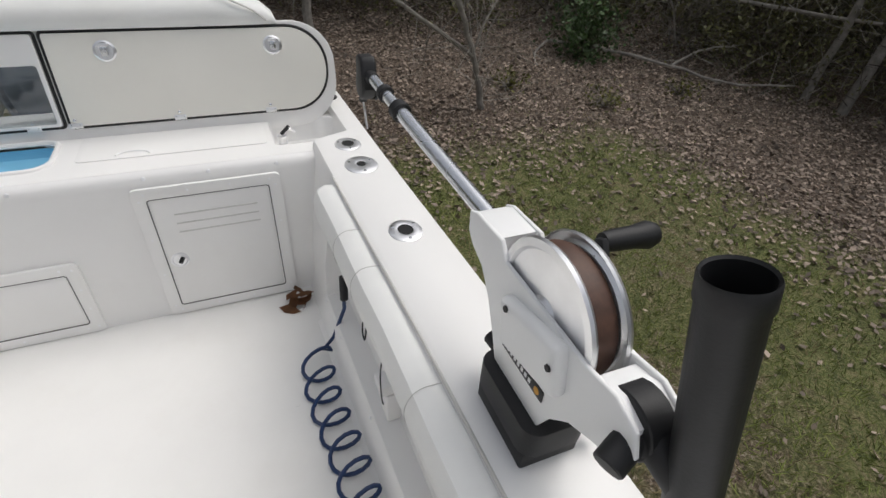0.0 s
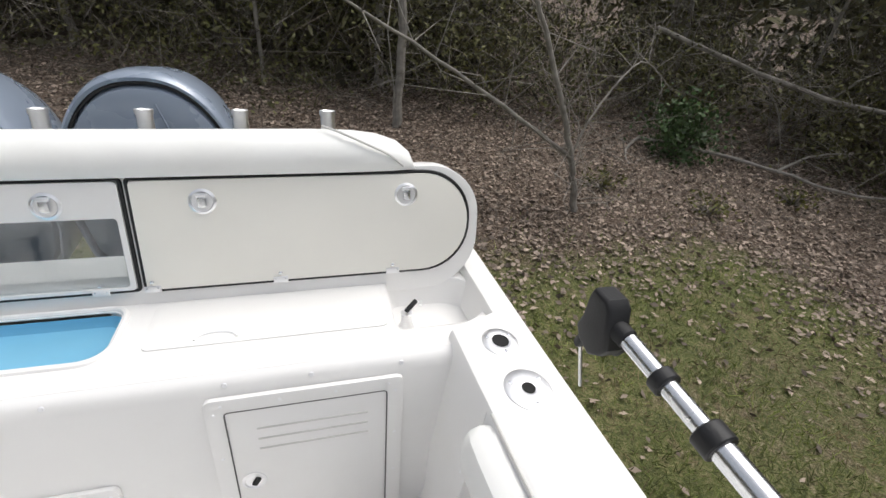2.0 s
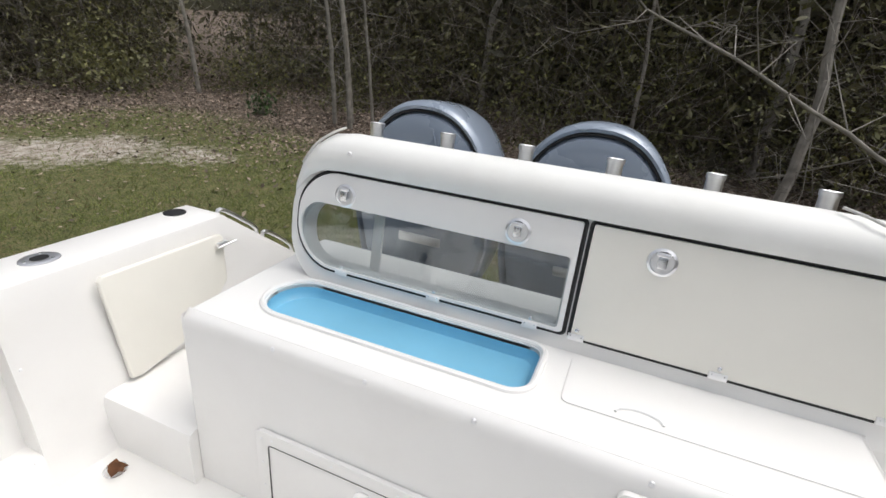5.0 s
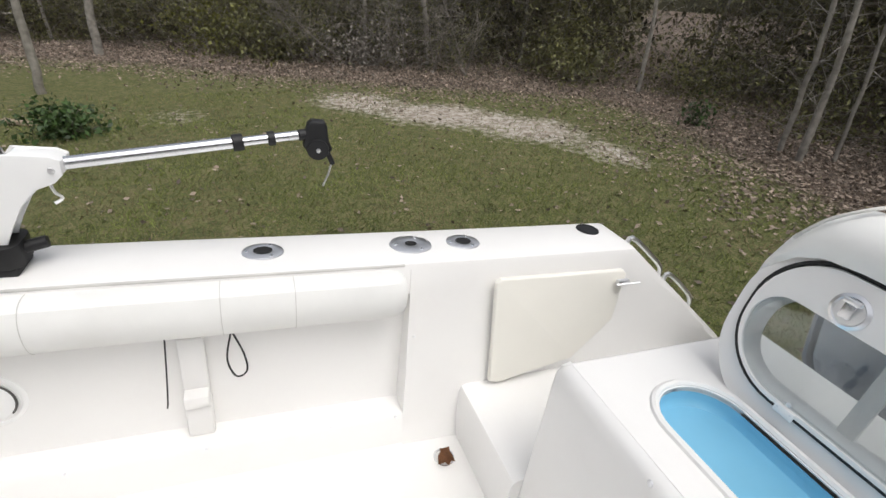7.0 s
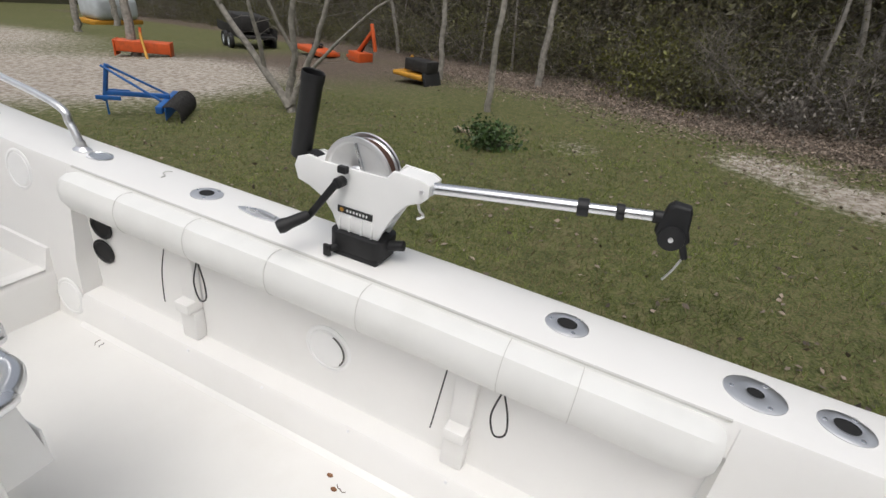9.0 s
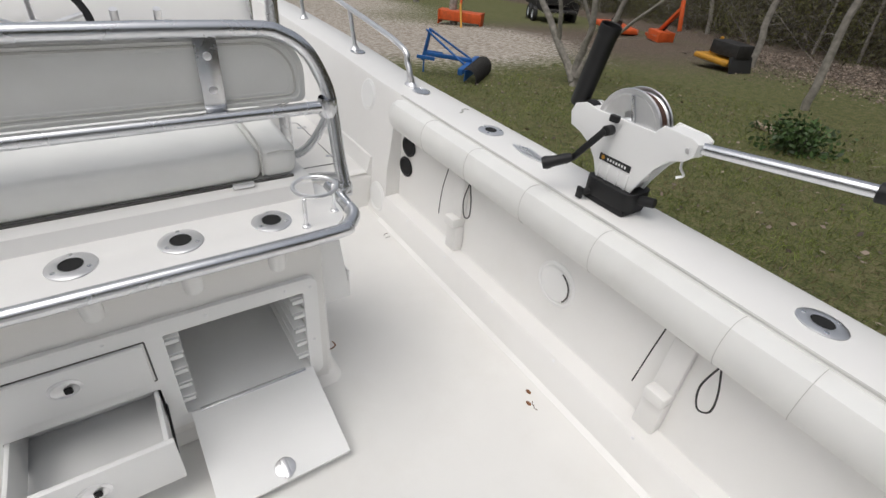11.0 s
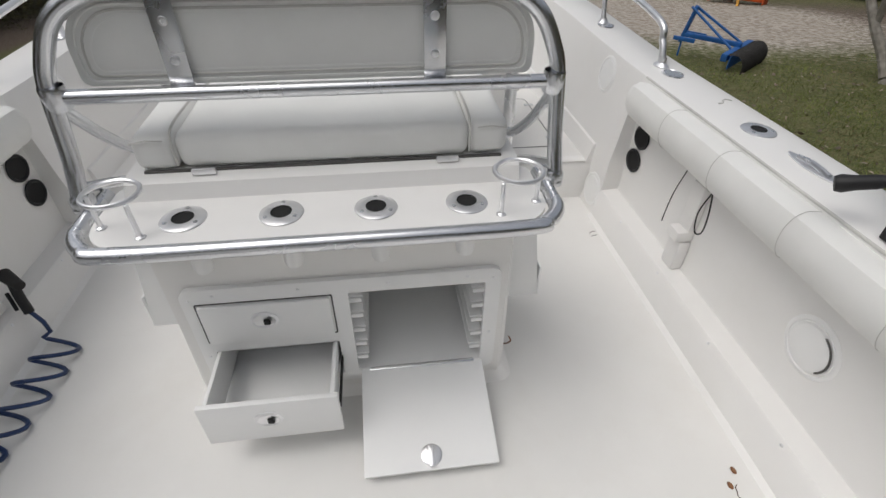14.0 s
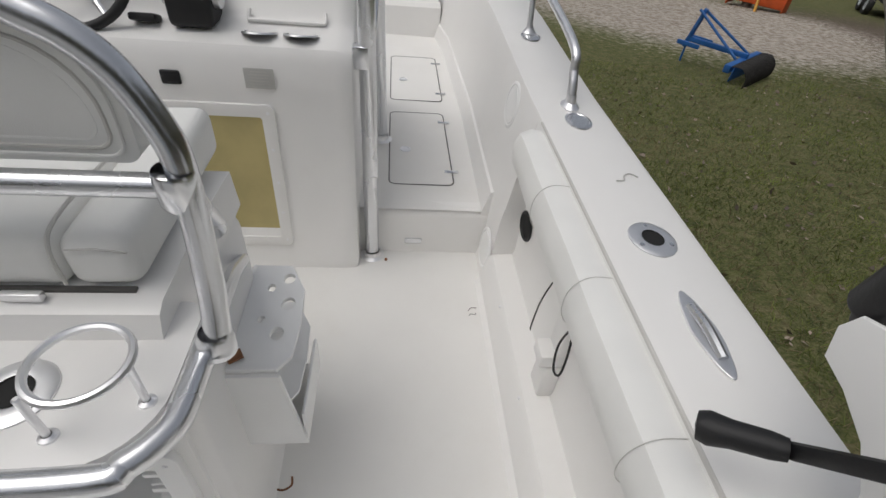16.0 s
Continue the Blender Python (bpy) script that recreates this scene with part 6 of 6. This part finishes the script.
branchy("fallen_branch", at(8.4, 7.2, 0), [([at(7.0, 8.4, 0.10), at(7.9, 7.7, 0.16), at(8.9, 6.9, 0.14), at(9.6, 6.2, 0.1), at(10.4, 5.4, 0.35)], 0.04, 0.015),
        ([at(7.0, 8.4, 0.1), at(6.4, 7.9, 0.05), at(6.1, 7.3, 0.02)], 0.03, 0.01), ([at(8.9, 6.9, 0.14), at(9.6, 7.0, 0.4), at(10.3, 6.8, 0.6)], 0.03, 0.01)], "fallen grey branch lying in the leaf litter", "branch", seed=9, twigs=1)
branchy("fallen_branch", at(9.6, 8.0, 0), [([at(7.6, 9.6, 1.9), at(9.0, 8.3, 1.5), at(10.0, 7.0, 1.35), at(11.5, 5.2, 1.5)], 0.05, 0.03), ([at(9.0, 8.3, 1.5), at(9.5, 8.0, 1.0), at(9.6, 7.6, 0.3)], 0.02, 0.01)], "dead grey limb hanging across the brush", "branch", seed=10, twigs=3)
for k in range(24):
    x, y = edge_points(1, 0.3, 2.0)[0] if k < 16 else (-17.0 + 0.5 * (k - 16), 1.6 + 0.75 * (k - 16))
    q = RNG.normal(0, 0.9, 6)
    branchy("bare_shrub", at(x, y, 0), [([at(x, y, 0), at(x + q[0] * .5, y + q[1] * .5, 1.0), at(x + q[0], y + q[1], 1.9)], 0.022, 0.006), ([at(x, y, 0), at(x + q[2] * .6, y + q[3] * .6, 0.8), at(x + q[2], y + q[3], 1.4)], 0.02, 0.006), ([at(x, y, 0), at(x + q[4] * .6, y + q[5] * .6, 0.9), at(x + q[4], y + q[5], 1.7)], 0.018, 0.005)], "tangled bare grey shrub at the woods' edge", "shrub", TWIG, 200 + k, 5, "bare shrubs")
bush(-9.1, -1.75, 0.5, 0.5, BUSH, "small dark green bush on the lawn")
bush(7.4, 7.8, 0.6, 1.0, BUSH, "dark green bush at the litter's edge", 1600)
bush(-18.2, 0.5, 1.9, 2.2, YELG, "yellow-green bush at the woods' edge", 2200, 0.06)
bush(-17.2, 2.0, 1.8, 1.6, FOLI, "olive bush at the woods' edge", 2600, 0.06)
bush(-12.2, 9.6, 1.4, 1.2, FOLI, "olive bush at the woods' edge", 1600, 0.06)
bush(-15.2, 4.4, 1.6, 1.2, TWIG, "brown brushy bush at the woods' edge", 1500, 0.05)
bush(-7.6, 9.6, 0.3, 0.5, BUSH, "small green sapling bush", 250)
for x, y in ((6.3, 5.6), (8.2, 5.9), (5.0, 6.4)):
    bush(x, y, 0.35, 0.3, YELG, "low yellow-green weed in the leaf litter", 160, 0.035)

# ---- farm implements on the far lawn ----
def steady(name, x, y, label, category):
    return thing(name, at(x, y, 0), label, category)


o = steady("box_rake", -7.1, -8.9, "blue three-point landscape rake with curved tines", "implement")
Mr = Matrix.Translation(at(-7.1, -8.9, 0)) @ Matrix.Rotation(radians(128), 4, "Z")
def put(name, b, mat, M, p, label=""):
    bmesh.ops.transform(b, matrix=M, verts=b.verts)
    return part(name, b, mat, p, label)
put("tool_bar", box((0.55, 0, 0.34), (0.12, 1.5, 0.14), 0.015), BLUEP, Mr, o)
put("deflector", box((0.66, 0, 0.26), (0.02, 1.45, 0.24), 0.006), BLUEP, Mr, o)
put("beam", box((0.0, 0, 0.45), (1.2, 0.09, 0.09), 0.01), BLUEP, Mr, o)
put("mast", box((-0.55, 0, 0.65), (0.07, 0.10, 0.75), 0.01, m=pose(0, 0, 0, 0, 12, 0)), BLUEP, Mr, o)
for sy in (-0.3, 0.3):
    put("stay", rod((-0.55, sy * 0.3, 1.0), (0.5, sy, 0.42), 0.025), BLUEP, Mr, o)
    put("hitch_arm", box((-0.45, sy, 0.42), (0.45, 0.05, 0.08), 0.01), BLUEP, Mr, o)
put("stand", rod((-0.6, 0, 0.5), (-0.6, 0, 0.0), 0.02), BLUEP, Mr, o)
for k in range(24):
    y = -0.72 + 1.44 * k / 23
    put("tine", tube([(0.62, y, 0.40), (0.80, y, 0.42), (0.93, y, 0.28), (0.93, y, 0.10), (0.86, y, -0.01)], 0.014, 5, sub=2), IRON, Mr, o)
o = steady("tiller", -14.2, -18.2, "orange box-shaped tiller implement", "implement")
Mr = Matrix.Translation(at(-14.2, -18.2, 0)) @ Matrix.Rotation(radians(40), 4, "Z")
put("hood", box((0, 0, 0.38), (0.6, 1.9, 0.42), 0.04, 3), ORANGE, Mr, o)
put("mast", rod((0.3, 0.0, 0.5), (0.2, 0.0, 1.1), 0.05), ORANGE, Mr, o)
put("shaft", rod((0.3, 0, 0.9), (1.0, 0.3, 0.05), 0.05), YPAINT, Mr, o)
put("end_plate", box((0, 0.97, 0.3), (0.7, 0.05, 0.6), 0.02), ORANGE, Mr, o)
put("end_plate", box((0, -0.97, 0.3), (0.7, 0.05, 0.6), 0.02), ORANGE, Mr, o)
o = steady("utility_trailer", -20.5, -19.0, "black utility trailer with white-rimmed wheels", "trailer")
Mr = Matrix.Translation(at(-20.5, -19.0, 0)) @ Matrix.Rotation(radians(62), 4, "Z")
put("bed", box((0, 0, 0.65), (3.6, 1.8, 0.12), 0.02), IRON, Mr, o)
for sy in (-0.9, 0.9):
    put("side_rail", box((0, sy, 1.0), (3.6, 0.05, 0.08), 0.01), IRON, Mr, o)
    put("side_panel", box((0, sy, 0.82), (3.6, 0.03, 0.3), 0.01), IRON, Mr, o)
    for xw in (-0.1, 0.75):
        w = put("tyre", lathe([(0.2, -0.1), (0.33, -0.1), (0.36, -0.06), (0.36, 0.06), (0.33, 0.1), (0.2, 0.1)], 28, along((xw, sy * 1.15, 0.36), (xw, sy * 5, 0.36))), RUBBER, Mr, o)
        put("rim", lathe([(0.0, 0.06), (0.08, 0.08), (0.18, 0.05), (0.2, 0.08)], 20, along((xw, sy * 1.15, 0.36), (xw, sy * 5, 0.36))), TARP, Mr, w)
put("tongue", rod((-1.8, 0, 0.6), (-3.1, 0, 0.5), 0.05), IRON, Mr, o)
put("load", box((0.3, 0, 1.2), (2.2, 1.4, 0.7), 0.08), IRON, Mr, o)
o = steady("loader_bucket", -19.7, -14.0, "orange implement lying low on the leaf litter", "implement")
Mr = Matrix.Translation(at(-19.7, -14.0, 0)) @ Matrix.Rotation(radians(65), 4, "Z")
put("deck", box((0, 0, 0.25), (2.3, 1.1, 0.22), 0.06, 3), ORANGE, Mr, o)
put("gearbox", box((0, 0, 0.45), (0.4, 0.4, 0.25), 0.05), IRON, Mr, o)
o = steady("backhoe_arm", -19.3, -11.4, "orange backhoe attachment with folded boom", "implement")
Mr = Matrix.Translation(at(-19.3, -11.4, 0)) @ Matrix.Rotation(radians(65), 4, "Z")
put("base", box((0, 0, 0.2), (0.9, 0.7, 0.4), 0.03), ORANGE, Mr, o)
put("boom", box((0, 0, 0), (0.16, 0.14, 1.5), 0.03, m=along((0.35, 0, 0.85), (1.0, 0, 1.45))), ORANGE, Mr, o)
put("dipper", box((0, 0, 0), (0.14, 0.12, 1.1), 0.03, m=along((0.95, 0, 1.1), (1.2, 0, 0.4))), ORANGE, Mr, o)
put("cylinder", rod((0.0, 0.05, 0.4), (0.7, 0.05, 1.25), 0.05), IRON, Mr, o)
put("foot", box((-0.6, 0, 0.08), (0.9, 0.2, 0.12), 0.02), ORANGE, Mr, o)
o = steady("mower_deck", -15.6, -6.8, "yellow mower attachment with black box and flap", "implement")
Mr = Matrix.Translation(at(-15.6, -6.8, 0)) @ Matrix.Rotation(radians(75), 4, "Z")
put("deck", box((0, 0, 0.28), (1.3, 0.9, 0.16), 0.06, 3), YPAINT, Mr, o)
put("skirt", box((-0.1, 0.35, 0.18), (1.3, 0.05, 0.22), 0.02), YPAINT, Mr, o)
put("arm", rod((-0.5, 0, 0.3), (-0.2, 0, 0.85), 0.05), YPAINT, Mr, o)
put("box", box((0.25, 0, 0.62), (1.0, 0.6, 0.36), 0.03), IRON, Mr, o)
put("flap", box((0.75, 0, 0.25), (0.08, 0.8, 0.5), 0.01, m=pose(0, 0, 0, 0, -20, 0)), RUBBER, Mr, o)
o = steady("covered_tank", -25.0, -36.0, "pale tarp-covered load far off by the trees", "covered load")
Mr = Matrix.Translation(at(-25, -36, 0))
put("cover", box((0, 0, 1.1), (3.2, 2.0, 1.5), 0.4, 4), TARP, Mr, o)
put("skid", box((0, 0, 0.2), (3.6, 1.8, 0.3), 0.05), YPAINT, Mr, o)
o = steady("wood_scrap", -9.9, -2.6, "weathered board lying on the lawn", "board")
put("board", box((0, 0, 0.05), (0.55, 0.12, 0.06), 0.01, m=pose(0, 0, 0, 0, 4, 75)), WOOD, Matrix.Translation(at(-9.9, -2.6, 0)), o)
# trailer under the hull
o = thing("boat_trailer", (0, 0, -1.0), "galvanised boat trailer under the hull", "trailer")
for s in (-0.6, 0.6):
    part("bunk", box((s, -1.2, -0.72), (0.12, 5.6, 0.2), 0.02), ALU, o)
for y in (-0.2, 1.0):
    part("axle", rod((-1.0, y, -0.78), (1.0, y, -0.78), 0.05), ALU, o)
    for s in (-1, 1):
        part("wheel", lathe([(0.0, -0.08), (0.22, -0.1), (0.33, -0.1), (0.36, -0.05), (0.36, 0.05), (0.33, 0.1), (0.22, 0.1), (0, 0.08)], 28, along((s * 1.0, y, -0.70), (s * 3, y, -0.70))), RUBBER, o)
